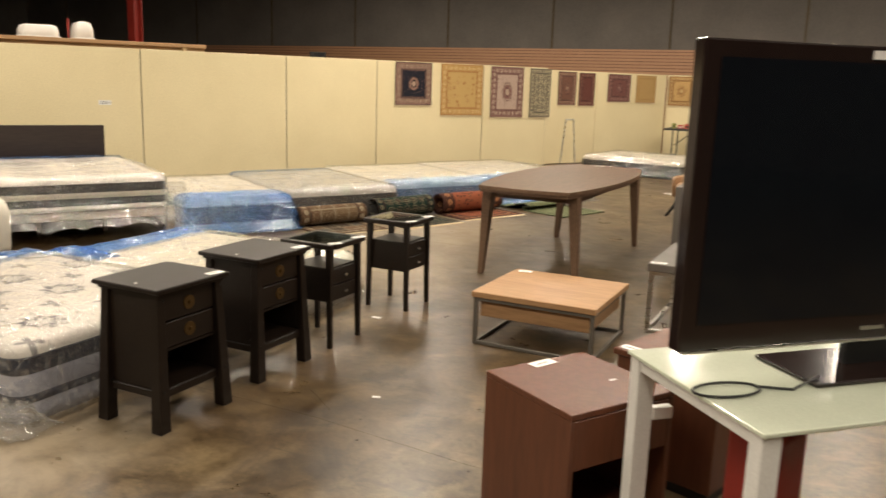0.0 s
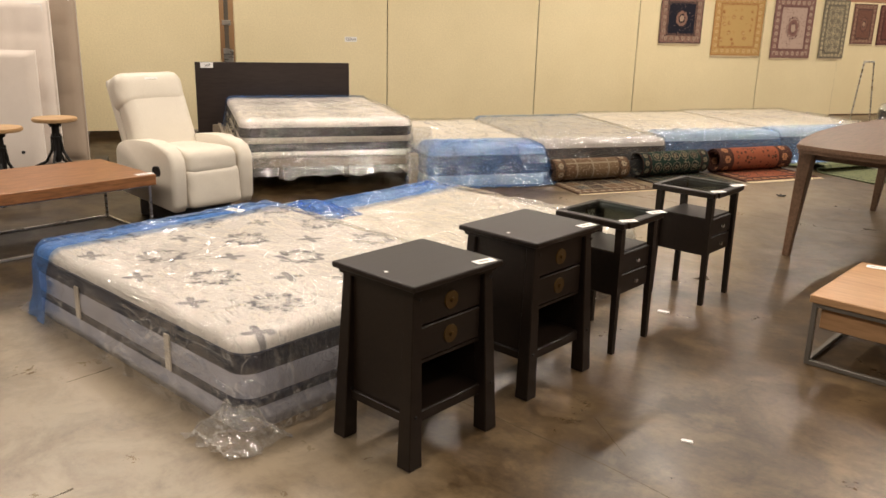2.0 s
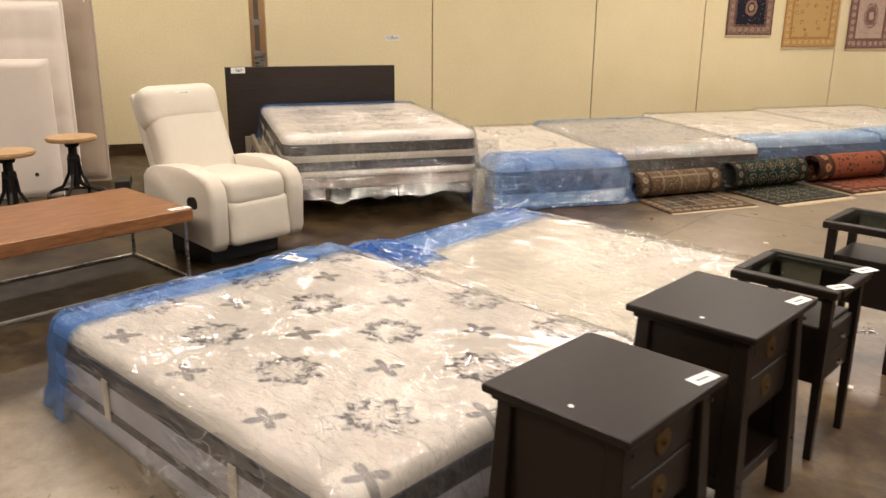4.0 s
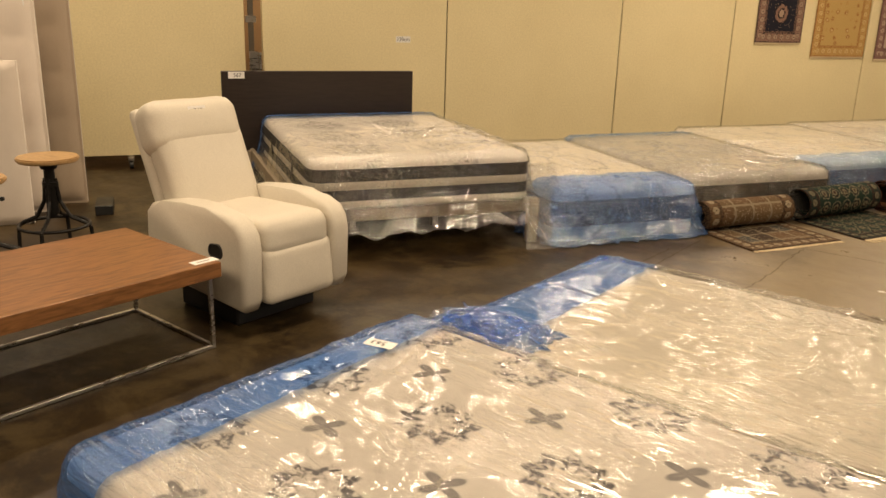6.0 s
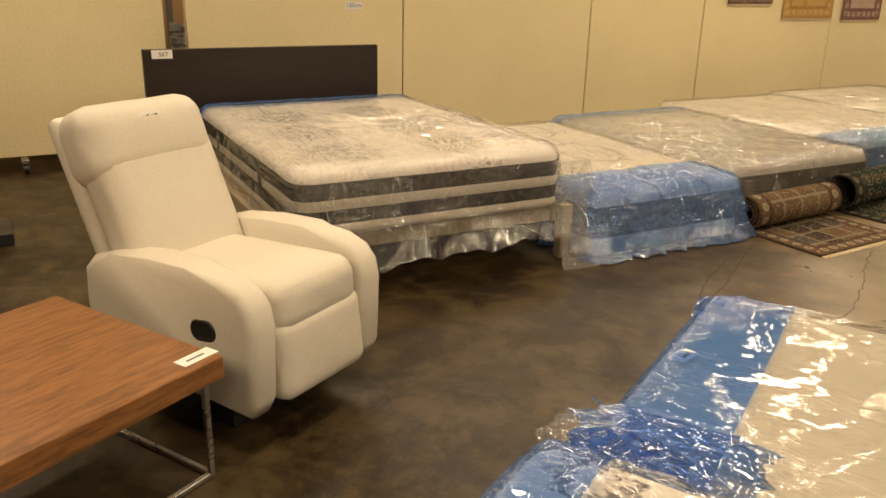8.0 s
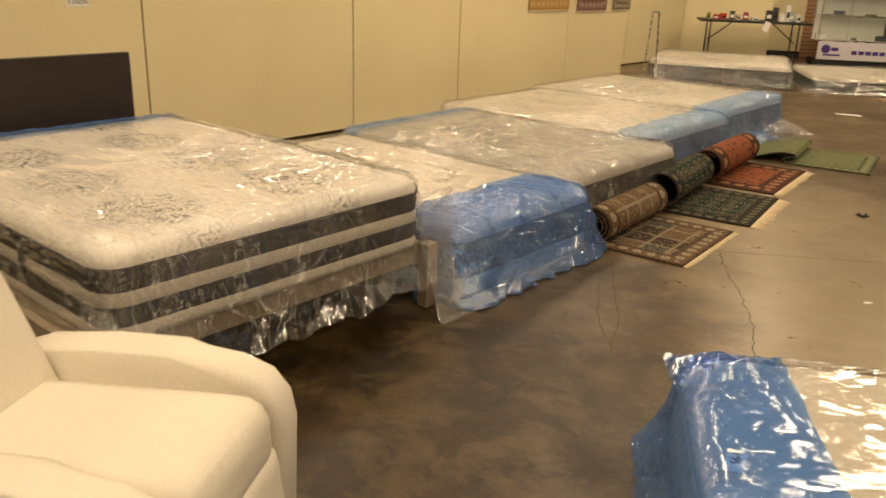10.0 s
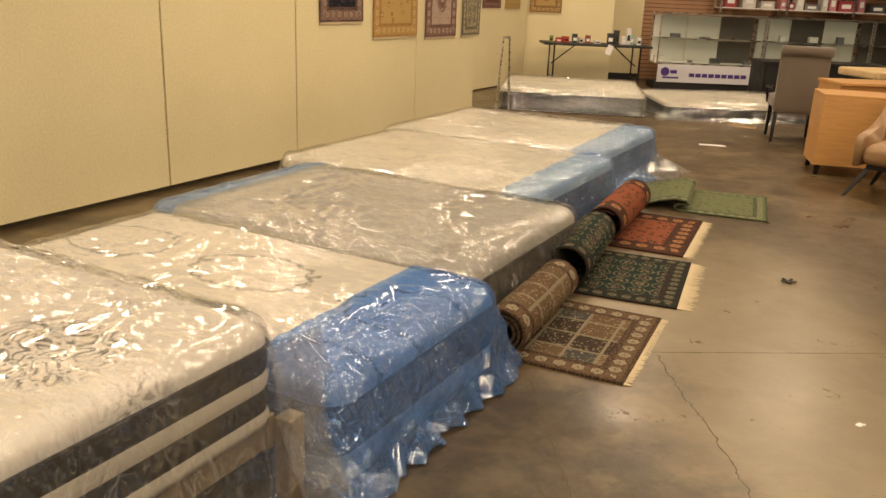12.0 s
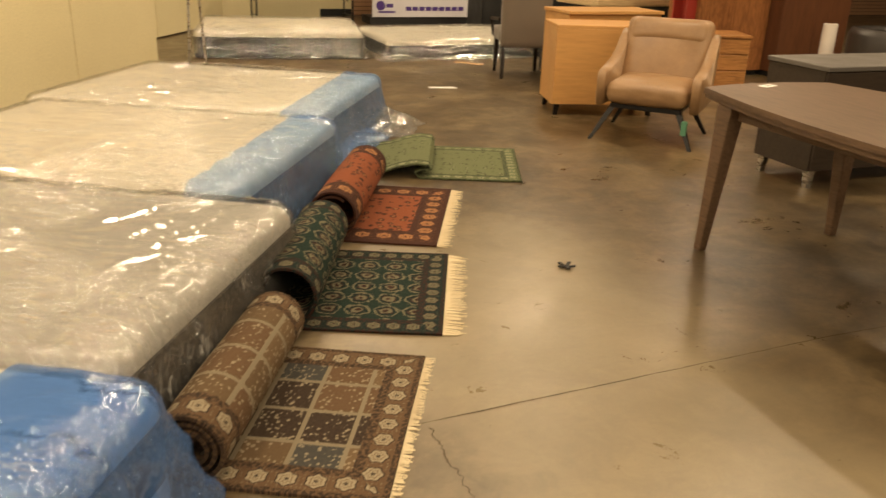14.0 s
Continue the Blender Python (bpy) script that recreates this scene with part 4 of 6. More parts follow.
def hanging_tail(parent, x, y, z, w, label, material, seed, out=0.16):
    """A torn flap of cover hanging from an edge down to the floor, its end spread on the ground."""
    bm = bmesh.new()
    n, k = 18, 12
    grid = []
    for i in range(n + 1):
        f = i / n
        row = []
        for j in range(k + 1):
            b = j / k - 0.5
            ww = w * (0.75 + 0.6 * f)
            rag = 0.10 * noise.noise(Vector((b * 4, seed, 0))) * f
            drop = max(0.004 + 0.004 * abs(noise.noise(Vector((i, j, seed)))), z * (1 - f * 1.12 - rag))
            fold = 0.03 * noise.noise(Vector((b * 7 + seed, f * 2, 0))) + 0.015 * noise.noise(Vector((b * 17, f * 5, seed)))
            row.append(bm.verts.new((x + out * f ** 1.6 + fold * (0.3 + f), y + b * ww + 0.04 * noise.noise(Vector((f * 4, b * 3, seed))), drop)))
        grid.append(row)
    for i in range(n):
        for j in range(k):
            bm.faces.new((grid[i][j], grid[i + 1][j], grid[i + 1][j + 1], grid[i][j + 1]))
    return part("plastic_flap", bm, material, parent, label, smooth=True)


# the made-up bed
bed = thing("bed_frame", "taupe bed frame with a tall dark wenge headboard", "bed", pose(-8.9, 1.93, 0))
hb = part("headboard", box(-1.17, -1.12, -0.98, 0.655, 0.02, 0.945, 0.004), HEADBOARD, bed, "dark wenge headboard panel")
part("side_rail", box(-1.12, 1.04, -0.775, -0.74, 0.20, 0.31, 0.004), TAUPEFRAME, bed)
part("side_rail", box(-1.12, 1.04, 0.74, 0.775, 0.20, 0.31, 0.004), TAUPEFRAME, bed)
part("foot_rail", box(0.995, 1.03, -0.765, 0.765, 0.20, 0.31, 0.004), TAUPEFRAME, bed)
part("slat_base", box(-1.10, 0.99, -0.735, 0.735, 0.25, 0.285), TAUPEFRAME, bed)
for x in (-1.05, 1.07):
    for y in (-0.80, 0.80):
        part("leg", box(x - 0.03, x + 0.03, y - 0.035, y + 0.035, 0, 0.30, 0.004), TAUPEFRAME, bed)
for y in (-0.3, 0.3):
    part("middle_leg", box(0.5, 0.54, y - 0.02, y + 0.02, 0, 0.25), TAUPEFRAME, bed)
tag(bed, pose(-1.118, -0.86, 0.915, 90, 0, 90), "567", 0.13, 0.055)
pm = mattress("thick pillow-top mattress with charcoal stripes draped in clear plastic", pose(-8.87, 1.985, 0.285), 2.04, 1.49, 0.31, 0, TICK_SCROLL, STRIPES_CHAR,
         (-1.3, -0.88), 27.0, hem=-0.14, flare=0.10, ragged=0.09, handles=True, edge=0.06, r=0.10, slack=0.016)


# ---- rugs ----
def ribbon(parent_name, label, path, width, mt, m, fringe=0.0, thick=0.009, group="", category="rug"):
    """A rug as a strip swept along a path in x and z, pattern laid along its length."""
    ob = thing(parent_name, label, category, m, group)
    bm = bmesh.new()
    uvl = bm.loops.layers.uv.new("UVMap")
    n = 12
    tops, bots, dist = [], [], []
    s = 0.0
    for i, (x, z) in enumerate(path):
        a, b = path[max(i - 1, 0)], path[min(i + 1, len(path) - 1)]
        d = Vector((b[0] - a[0], 0, b[1] - a[1])).normalized()
        nrm = Vector((d.z, 0, -d.x))
        if i:
            s += math.hypot(x - path[i - 1][0], z - path[i - 1][1])
        dist.append(s)
        ra, rb = [], []
        for j in range(n + 1):
            y = (j / n - 0.5) * width
            wob = 0.004 * noise.noise(Vector((x * 3, y * 3, z * 3 + width)))
            ra.append(bm.verts.new((x + wob + nrm.x * thick / 2, y + 0.006 * noise.noise(Vector((s * 5, 2.2, width))), z + nrm.z * thick / 2)))
            rb.append(bm.verts.new((x + wob - nrm.x * thick / 2, y + 0.006 * noise.noise(Vector((s * 5, 2.2, width))), z - nrm.z * thick / 2)))
        tops.append(ra)
        bots.append(rb)

    def quad(v, st):
        f = bm.faces.new(v)
        for lp, c in zip(f.loops, st):
            lp[uvl].uv = c

    for i in range(len(path) - 1):
        for j in range(n):
            y0, y1 = (j / n - 0.5) * width, ((j + 1) / n - 0.5) * width
            st = [(dist[i], y0), (dist[i + 1], y0), (dist[i + 1], y1), (dist[i], y1)]
            quad((tops[i][j], tops[i + 1][j], tops[i + 1][j + 1], tops[i][j + 1]), st)
            quad((bots[i][j], bots[i][j + 1], bots[i + 1][j + 1], bots[i + 1][j]), [st[0], st[3], st[2], st[1]])
        for j in (0, n):
            y = (j / n - 0.5) * width
            quad((tops[i][j], bots[i][j], bots[i + 1][j], tops[i + 1][j]), [(dist[i], y), (dist[i], y), (dist[i + 1], y), (dist[i + 1], y)])
    for k in (0, -1):
        for j in range(n):
            y = (j / n - 0.5) * width
            quad((tops[k][j], tops[k][j + 1], bots[k][j + 1], bots[k][j]), [(dist[k], y)] * 4)
    part("carpet_face", bm, mt, ob)
    if fringe:
        rnd = random.Random(int(width * 1000))
        fb = bmesh.new()
        x0, z0 = path[0]
        k = int(width / 0.008)
        for j in range(k):
            y = -width / 2 + width * (j + 0.5) / k
            ln = fringe * rnd.uniform(0.65, 1.1)
            dy = rnd.uniform(-0.012, 0.012)
            v = [fb.verts.new(c) for c in ((x0, y - 0.0035, 0.007), (x0, y + 0.0035, 0.007), (x0 + ln, y + dy + 0.003, 0.003), (x0 + ln, y + dy - 0.003, 0.003), (x0, y, 0.001))]
            fb.faces.new((v[0], v[3], v[2], v[1]))
            fb.faces.new((v[0], v[4], v[3]))
            fb.faces.new((v[1], v[2], v[4]))
        tagged(part("fringe", fb, FRINGE, ob, "cream cotton fringe"), kind="stuff")
    return ob


def rolled(flat, R, r1, turns, lift=0.006):
    """Path of a rug that lies flat from x = 0 leftwards and then winds up into a roll."""
    pts = [(-flat * i / 10, lift) for i in range(11)]
    n = int(turns * 28)
    for i in range(1, n + 1):
        a = radians(-90) - 2 * math.pi * turns * i / n
        r = R + (r1 - R) * i / n
        pts.append((-flat + r * math.cos(a), R + lift + r * math.sin(a)))
    return pts


RUG_BROWN = rug_mat("brown_panel_rug", 0.80, 2.0, (0.135, 0.088, 0.048), (0.105, 0.062, 0.034), 0.46, (0.30, 0.25, 0.17), (0.028, 0.019, 0.015), 0.085, "panel")
RUG_GREEN = rug_mat("dark_green_rug", 0.83, 2.0, (0.012, 0.024, 0.018), (0.010, 0.018, 0.016), 0.42, (0.15, 0.13, 0.08), (0.04, 0.016, 0.012), 0.115, "rosette")
RUG_RED = rug_mat("rust_red_rug", 0.90, 2.0, (0.205, 0.062, 0.028), (0.030, 0.016, 0.012), 0.60, (0.33, 0.16, 0.07), (0.03, 0.016, 0.013), 0.16, "sprig")
RUG_SAGE = rug_mat("sage_green_rug", 0.82, 1.3, (0.125, 0.135, 0.068), (0.10, 0.115, 0.055), 0.40, (0.24, 0.24, 0.14), (0.022, 0.026, 0.018), 0.17, "sprig")

ribbon("rug", "brown panelled wool rug half rolled up on the floor", rolled(0.53, 0.11, 0.03, 3.6), 0.80, RUG_BROWN, pose(-7.235, 4.46, 0, 0, 0, 4), 0.035, 0.012, "rugs on the floor")
ribbon("rug", "dark green wool rug half rolled with long cream fringe", rolled(0.58, 0.125, 0.095, 1.35), 0.82, RUG_GREEN, pose(-7.29, 5.45, 0, 0, 0, 8), 0.085, 0.010, "rugs on the floor")
ribbon("rug", "rust red wool rug half rolled with black border", rolled(0.50, 0.125, 0.09, 1.6), 0.94, RUG_RED, pose(-7.46, 6.42, 0, 0, 0, 5), 0.07, 0.010, "rugs on the floor")
fold = [(-0.62 * i / 10, 0.006) for i in range(11)] + [(-0.64, 0.016), (-0.66, 0.040), (-0.62, 0.060), (-0.56, 0.064), (-0.58, 0.086), (-0.66, 0.094), (-0.76, 0.072), (-0.86, 0.036), (-0.98, 0.015), (-1.10, 0.01)]
ribbon("rug", "sage green rug with a fold, lying on the floor", fold, 0.82, RUG_SAGE, pose(-7.17, 7.58, 0, 0, 0, 9), 0.0, 0.009, "rugs on the floor")


def wall_rug(label, m, w, h, mt, fringe=True):
    """A rug hung flat from the top of the partition."""
    ob = thing("wall_rug", label, "rug", m, "rugs hung on the partition")
    bm = bmesh.new()
    uvl = bm.loops.layers.uv.new("UVMap")
    nx, nz = 8, 10
    front, back = [], []
    for i in range(nz + 1):
        fr, bk = [], []
        for j in range(nx + 1):
            y, z = (j / nx - 0.5) * w, -h * i / nz
            wv = 0.010 + 0.010 * (i / nz) * noise.noise(Vector((y * 6 + w * 9, z * 2, h)))
            fr.append((bm.verts.new((wv + 0.008, y, z)), (-z, y)))
            bk.append((bm.verts.new((wv, y, z)), (-z, y)))
        front.append(fr)
        back.append(bk)

    def quad(c):
        f = bm.faces.new([v for v, _ in c])
        for lp, (_, st) in zip(f.loops, c):
            lp[uvl].uv = st

    for i in range(nz):
        for j in range(nx):
            quad((front[i][j], front[i + 1][j], front[i + 1][j + 1], front[i][j + 1]))
            quad((back[i][j], back[i][j + 1], back[i + 1][j + 1], back[i + 1][j]))
        for j in (0, nx):
            quad((front[i][j], back[i][j], back[i + 1][j], front[i + 1][j]))
    for k in (0, nz):
        for j in range(nx):
            quad((front[k][j], front[k][j + 1], back[k][j + 1], back[k][j]))
    part("carpet_face", bm, mt, ob)
    if fringe:
        part("fringe", box(0.006, 0.014, -w / 2, w / 2, -h - 0.022, -h + 0.003, 0.002), FRINGE, ob, "cream edge fringe")
    return ob


def hang(y0, y1, z0, z1, x, label, *look_args):
    w, h = y1 - y0, z1 - z0
    wall_rug(label, pose(x, (y0 + y1) / 2, z1), w, h, rug_mat("wall_rug_weave", w, h, *look_args))


NAVYISH = (0.018, 0.018, 0.028)
hang(7.08, 7.75, 1.19, 1.852, -11.05, "rose and black medallion rug hung on the partition", NAVYISH, (0.27, 0.16, 0.12), 0.50, (0.42, 0.30, 0.22), (0.02, 0.018, 0.02), 0.09, "medallion")
hang(7.93, 8.75, 1.035, 1.852, -11.05, "gold patterned rug hung on the partition", (0.50, 0.34, 0.13), (0.46, 0.28, 0.10), 0.50, (0.60, 0.44, 0.2), (0.30, 0.13, 0.045), 0.30, "sprig")
hang(8.93, 9.62, 1.01, 1.845, -11.05, "cream and burgundy medallion rug hung on the partition", (0.48, 0.36, 0.29), (0.20, 0.10, 0.085), 0.50, (0.46, 0.34, 0.26), (0.10, 0.04, 0.04), 0.10, "medallion")
hang(9.78, 10.235, 1.01, 1.84, -11.05, "grey rug with cream rings hung on the partition", (0.20, 0.175, 0.125), (0.21, 0.185, 0.135), 0.36, (0.58, 0.49, 0.30), (0.13, 0.11, 0.08), 0.12, "rosette")
hang(11.55, 12.02, 1.19, 1.84, -12.35, "brown medallion rug hung on the partition", (0.17, 0.085, 0.06), (0.20, 0.11, 0.08), 0.4, (0.36, 0.24, 0.16), (0.05, 0.03, 0.03), 0.09, "medallion")
hang(12.10, 12.53, 1.18, 1.83, -12.35, "dark red rug hung on the partition", (0.13, 0.05, 0.04), (0.15, 0.065, 0.05), 0.4, (0.25, 0.14, 0.1), (0.04, 0.02, 0.02), 0.09, "sprig")
hang(12.90, 13.55, 1.27, 1.83, -12.35, "rose brown rug hung on the partition", (0.17, 0.075, 0.065), (0.20, 0.10, 0.085), 0.45, (0.30, 0.18, 0.14), (0.06, 0.03, 0.03), 0.10, "medallion")
hang(13.73, 14.32, 1.26, 1.83, -12.35, "plain gold rug hung on the partition", (0.45, 0.30, 0.12), (0.42, 0.27, 0.10), 0.3, (0.48, 0.33, 0.15), (0.36, 0.22, 0.09), 0.10, "sprig")
wall_rug("gold rug with brown border hung on the partition", G(-3.04, 18.95, 1.84, -90), 0.56, 0.63, rug_mat("wall_rug_weave", 0.56, 0.63, (0.46, 0.30, 0.12), (0.33, 0.19, 0.075), 0.42, (0.5, 0.36, 0.17), (0.14, 0.07, 0.03), 0.1, "medallion"))

# height mark on the partition
mark = thing("height_label", "small paper label reading 120cm on the partition", "label", pose(-11.048, 2.81, 1.17, 90, 0, 90))
part("paper", box(-0.075, 0.075, -0.03, 0.03, 0, 0.001), PAPER, mark)
lettering("height_text", "120cm", 0.05, INK, mark, pose(0, 0, 0.0015))

fl = hanging_tail(pm, 1.03, 0.80, 0.53, 0.26, "torn flap of clear plastic hanging to the floor", HAZYFILM, 31.0, 0.22)
fl.matrix_local = pose(0, 0, -0.285)
fl2 = hanging_tail(pm, 0.98, -0.66, 0.30, 0.30, "torn flap of clear plastic", HAZYFILM, 35.0, 0.12)
fl2.matrix_local = pose(0, 0, -0.14)


# ---- the night tables and side tables ----
def paper_scrap(parent, x, y, z, w=0.07, d=0.035, turn=0):
    t = part("lot_tag", box(-w / 2, w / 2, -d / 2, d / 2, 0, 0.0015), PAPER, parent, "white paper lot ticket")
    t.matrix_local = pose(x, y, z, 0, 0, turn)
    part("print_bar", box(-w * 0.30, w * 0.22, -d * 0.12, d * 0.05, 0.0015, 0.002), GREYSTEEL, t)
    return t


def night_table(m, label):
    ob = thing("night_table", label, "night table", m, "night tables in a row")
    part("top", box(-0.200, 0.200, -0.226, 0.226, 0.634, 0.656, 0.006, 2), ESPRESSO, ob)
    part("cornice", box(-0.180, 0.180, -0.208, 0.208, 0.618, 0.634), ESPRESSO, ob)
    for sx in (-1, 1):
        for sy in (-1, 1):
            bm = taper(bmesh.new(), (sx * 0.165, sy * 0.20, 0), (sx * 0.150, sy * 0.178, 0.618), 0.062, 0.042)
            bmesh.ops.bevel(bm, geom=bm.edges[:], offset=0.003, segments=1, affect="EDGES")
            leg = part("leg", bm, ESPRESSO, ob)
            for z in (0.19, 0.60):
                part("peg", rod(bmesh.new(), (sx * 0.16 + 0.026, sy * (0.196 if z < 0.3 else 0.178), z), (sx * 0.16 + 0.033 if z < 0.3 else sx * 0.155 + 0.026, sy * (0.196 if z < 0.3 else 0.178), z), 0.006, n=8), BLACK, leg)
    for s in (-1, 1):
        part("side_panel", box(-0.145, 0.145, s * 0.178 - 0.008, s * 0.178 + 0.008, 0.17, 0.618), ESPRESSO, ob)
        part("side_rail", box(-0.15, 0.15, s * 0.186 - 0.012, s * 0.186 + 0.012, 0.15, 0.185, 0.003), ESPRESSO, ob)
    part("back_panel", box(-0.150, -0.140, -0.17, 0.17, 0.17, 0.618), ESPRESSO, ob)
    part("shelf", box(-0.14, 0.155, -0.17, 0.17, 0.17, 0.188), ESPRESSO, ob)
    part("front_rail", box(0.135, 0.160, -0.17, 0.17, 0.145, 0.185, 0.003), ESPRESSO, ob)
    part("divider", box(-0.13, 0.150, -0.165, 0.165, 0.355, 0.367), ESPRESSO, ob)
    for z0, z1 in ((0.372, 0.487), (0.494, 0.612)):
        d = part("drawer", box(-0.12, 0.156, -0.157, 0.157, z0, z1, 0.004), ESPRESSO, ob)
        zc = (z0 + z1) / 2
        p = part("brass_plate", rod(bmesh.new(), (0.154, 0, zc), (0.161, 0, zc), 0.034, 0.032, 24), BRASS, d, "round aged brass plate")
        part("pull", rod(bmesh.new(), (0.158, 0, zc), (0.170, 0, zc), 0.010, 0.008, 12), BRASS, d)
    paper_scrap(ob, 0.165, 0.160, 0.6565, 0.085, 0.04, 80)
    part("sticker", rod(bmesh.new(), (0.02, -0.175, 0.656), (0.02, -0.175, 0.6572), 0.007, n=12), PAPER, ob, "small white sticker")
    return ob


night_table(G(-2.280, 3.106), "black-brown two-drawer night table with round brass plates")
night_table(G(-2.322, 3.814), "black-brown two-drawer night table with round brass plates")


def side_table(m, label):
    ob = thing("side_table", label, "side table", m, "glass-topped side tables")
    top = 0.625
    for sx in (-1, 1):
        for sy in (-1, 1):
            part("leg", taper(bmesh.new(), (sx * 0.152, sy * 0.152, 0), (sx * 0.145, sy * 0.145, top - 0.03), 0.024, 0.034), ESPRESSO, ob)
    for s in (-1, 1):
        part("top_frame", box(-0.18, 0.18, s * 0.165 - 0.022, s * 0.165 + 0.022, top - 0.03, top, 0.004), ESPRESSO, ob)
        part("top_frame", box(s * 0.165 - 0.022, s * 0.165 + 0.022, -0.143, 0.143, top - 0.0305, top - 0.0005, 0.004), ESPRESSO, ob)
    part("glass_top", box(-0.150, 0.150, -0.150, 0.150, top - 0.005, top + 0.002), GREENGLASS, ob, "clear green-edged glass pane")
    part("cabinet_body", box(-0.14, 0.132, -0.138, 0.138, 0.27, 0.475, 0.004), ESPRESSO, ob)
    for z0, z1 in ((0.277, 0.368), (0.375, 0.466)):
        d = part("drawer", box(0.13, 0.150, -0.126, 0.126, z0, z1, 0.003), ESPRESSO, ob)
        part("knob", rod(rod(bmesh.new(), (0.148, 0, (z0 + z1) / 2), (0.160, 0, (z0 + z1) / 2), 0.005, n=8), (0.160, 0, (z0 + z1) / 2), (0.170, 0, (z0 + z1) / 2), 0.011, 0.009, 12), CHROME, d, "chrome knob")
    paper_scrap(ob, 0.165, 0.13, top + 0.001, 0.09, 0.045, 70)
    paper_scrap(ob, 0.165, -0.12, top + 0.001, 0.08, 0.04, 60)
    return ob


side_table(G(-2.303, 4.41), "black-brown side table with glass top and two drawers")
side_table(G(-2.316, 5.345), "black-brown side table with glass top and two drawers")


# ---- white recliner ----
def recliner(m):
    ob = thing("recliner", "white leather recliner armchair with a tall padded back", "armchair", m)
    arm = [(-0.44, 0.10), (0.36, 0.06), (0.39, 0.12), (0.40, 0.38), (0.385, 0.455), (0.34, 0.51), (0.26, 0.54), (0.10, 0.552), (-0.10, 0.545), (-0.30, 0.52), (-0.41, 0.49), (-0.46, 0.44), (-0.47, 0.30)]
    for s in (-1, 1):
        y0, y1 = (-0.350, -0.225) if s < 0 else (0.225, 0.350)
        a = part("arm", prism(arm, y0, y1, 0.035, 4), WHITELEATHER, ob, smooth=True)
        if s < 0:
            bm = loft(0.062, 0.040, 0.038, [(0.0, 0.0), (0.006, 0.006), (0.018, 0.003)], (True, True), None, 6, 3)
            h = part("release_handle", bm, RUBBER, a, "black oval recess with release lever")
            h.matrix_local = pose(0.17, -0.349, 0.345, 90, -8, 0)
    part("base", box(-0.40, 0.30, -0.22, 0.22, 0.06, 0.30, 0.02, 2), WHITELEATHER, ob)
    part("floor_frame", box(-0.30, 0.20, -0.26, 0.26, -0.0748, 0.06, 0.01), RUBBER, ob, "black steel base frame")
    part("seat_cushion", pillow(0.36, 0.222, 0.20, 0.05, 0.07, 0.015, bottom=0.29), WHITELEATHER, ob, smooth=True).matrix_local = pose(0.055, 0, 0.0, 0, -3, 0)
    fr = part("footrest", pillow(0.145, 0.222, 0.10, 0.03, 0.04, 0.01), WHITELEATHER, ob, smooth=True)
    fr.matrix_local = pose(0.31, 0, 0.215, 0, 84, 0)
    lower = part("back_cushion", pillow(0.31, 0.270, 0.19, 0.06, 0.07, 0.03), WHITELEATHER, ob, smooth=True)
    lower.matrix_local = pose(-0.355, -0.01, 0.575, 0, 66, 0) @ pose(0, 0, -0.10)
    head = part("head_cushion", pillow(0.150, 0.285, 0.23, 0.06, 0.09, 0.02), WHITELEATHER, ob, smooth=True)
    head.matrix_local = pose(-0.500, -0.02, 0.855, 0, 69, 0) @ pose(0, 0, -0.115)
    shell = part("back_shell", box(-0.42, 0.40, -0.26, 0.26, -0.06, 0.02, 0.03, 2), WHITELEATHER, ob, smooth=True)
    shell.matrix_local = pose(-0.495, -0.01, 0.57, 0, 66, 0)
    tag(ob, pose(-0.402, -0.03, 0.955, 69, 0, 90), "560", 0.11, 0.05)
    return ob


recliner(G(-5.75, 4.25, 0.07) @ Matrix.Scale(0.935, 4))


# ---- walnut low table with steel frame ----
def low_table(m, label, L, W, h, top, thick, steel, drawer=None, tube=0.022, inset=0.0):
    """A slab on two steel loops. L along y, W along x."""
    ob = thing("coffee_table", label, "coffee table", m)
    part("tabletop", box(-W / 2, W / 2, -L / 2, L / 2, h - thick, h, 0.004, 2), top, ob)
    x1, y1 = W / 2 - tube - inset, L / 2 - tube
    zt = h - thick
    for sx in (-1, 1):
        for sy in (-1, 1):
            part("leg", box(sx * x1 - tube / 2, sx * x1 + tube / 2, sy * y1 - tube / 2, sy * y1 + tube / 2, 0, zt, 0.002), steel, ob)
    for sy in (-1, 1):
        part("floor_bar", box(-x1 + tube / 2, x1 - tube / 2, sy * y1 - tube / 2, sy * y1 + tube / 2, 0.001, tube, 0.002), steel, ob)
        part("top_bar", box(-x1 + tube / 2, x1 - tube / 2, sy * y1 - tube / 2, sy * y1 + tube / 2, zt - tube, zt - 0.001, 0.002), steel, ob)
    for sx in (-1, 1):
        part("floor_bar", box(sx * x1 - tube / 2, sx * x1 + tube / 2, -y1 + tube / 2, y1 - tube / 2, 0.001, tube, 0.002), steel, ob)
        part("top_bar", box(sx * x1 - tube / 2, sx * x1 + tube / 2, -y1 + tube / 2, y1 - tube / 2, zt - tube, zt - 0.001, 0.002), steel, ob)
    if drawer:
        part("drawer_box", box(-x1 + tube, x1 - tube, -y1 + tube, y1 - tube, zt - tube - drawer, zt - tube, 0.003), top, ob)
    return ob


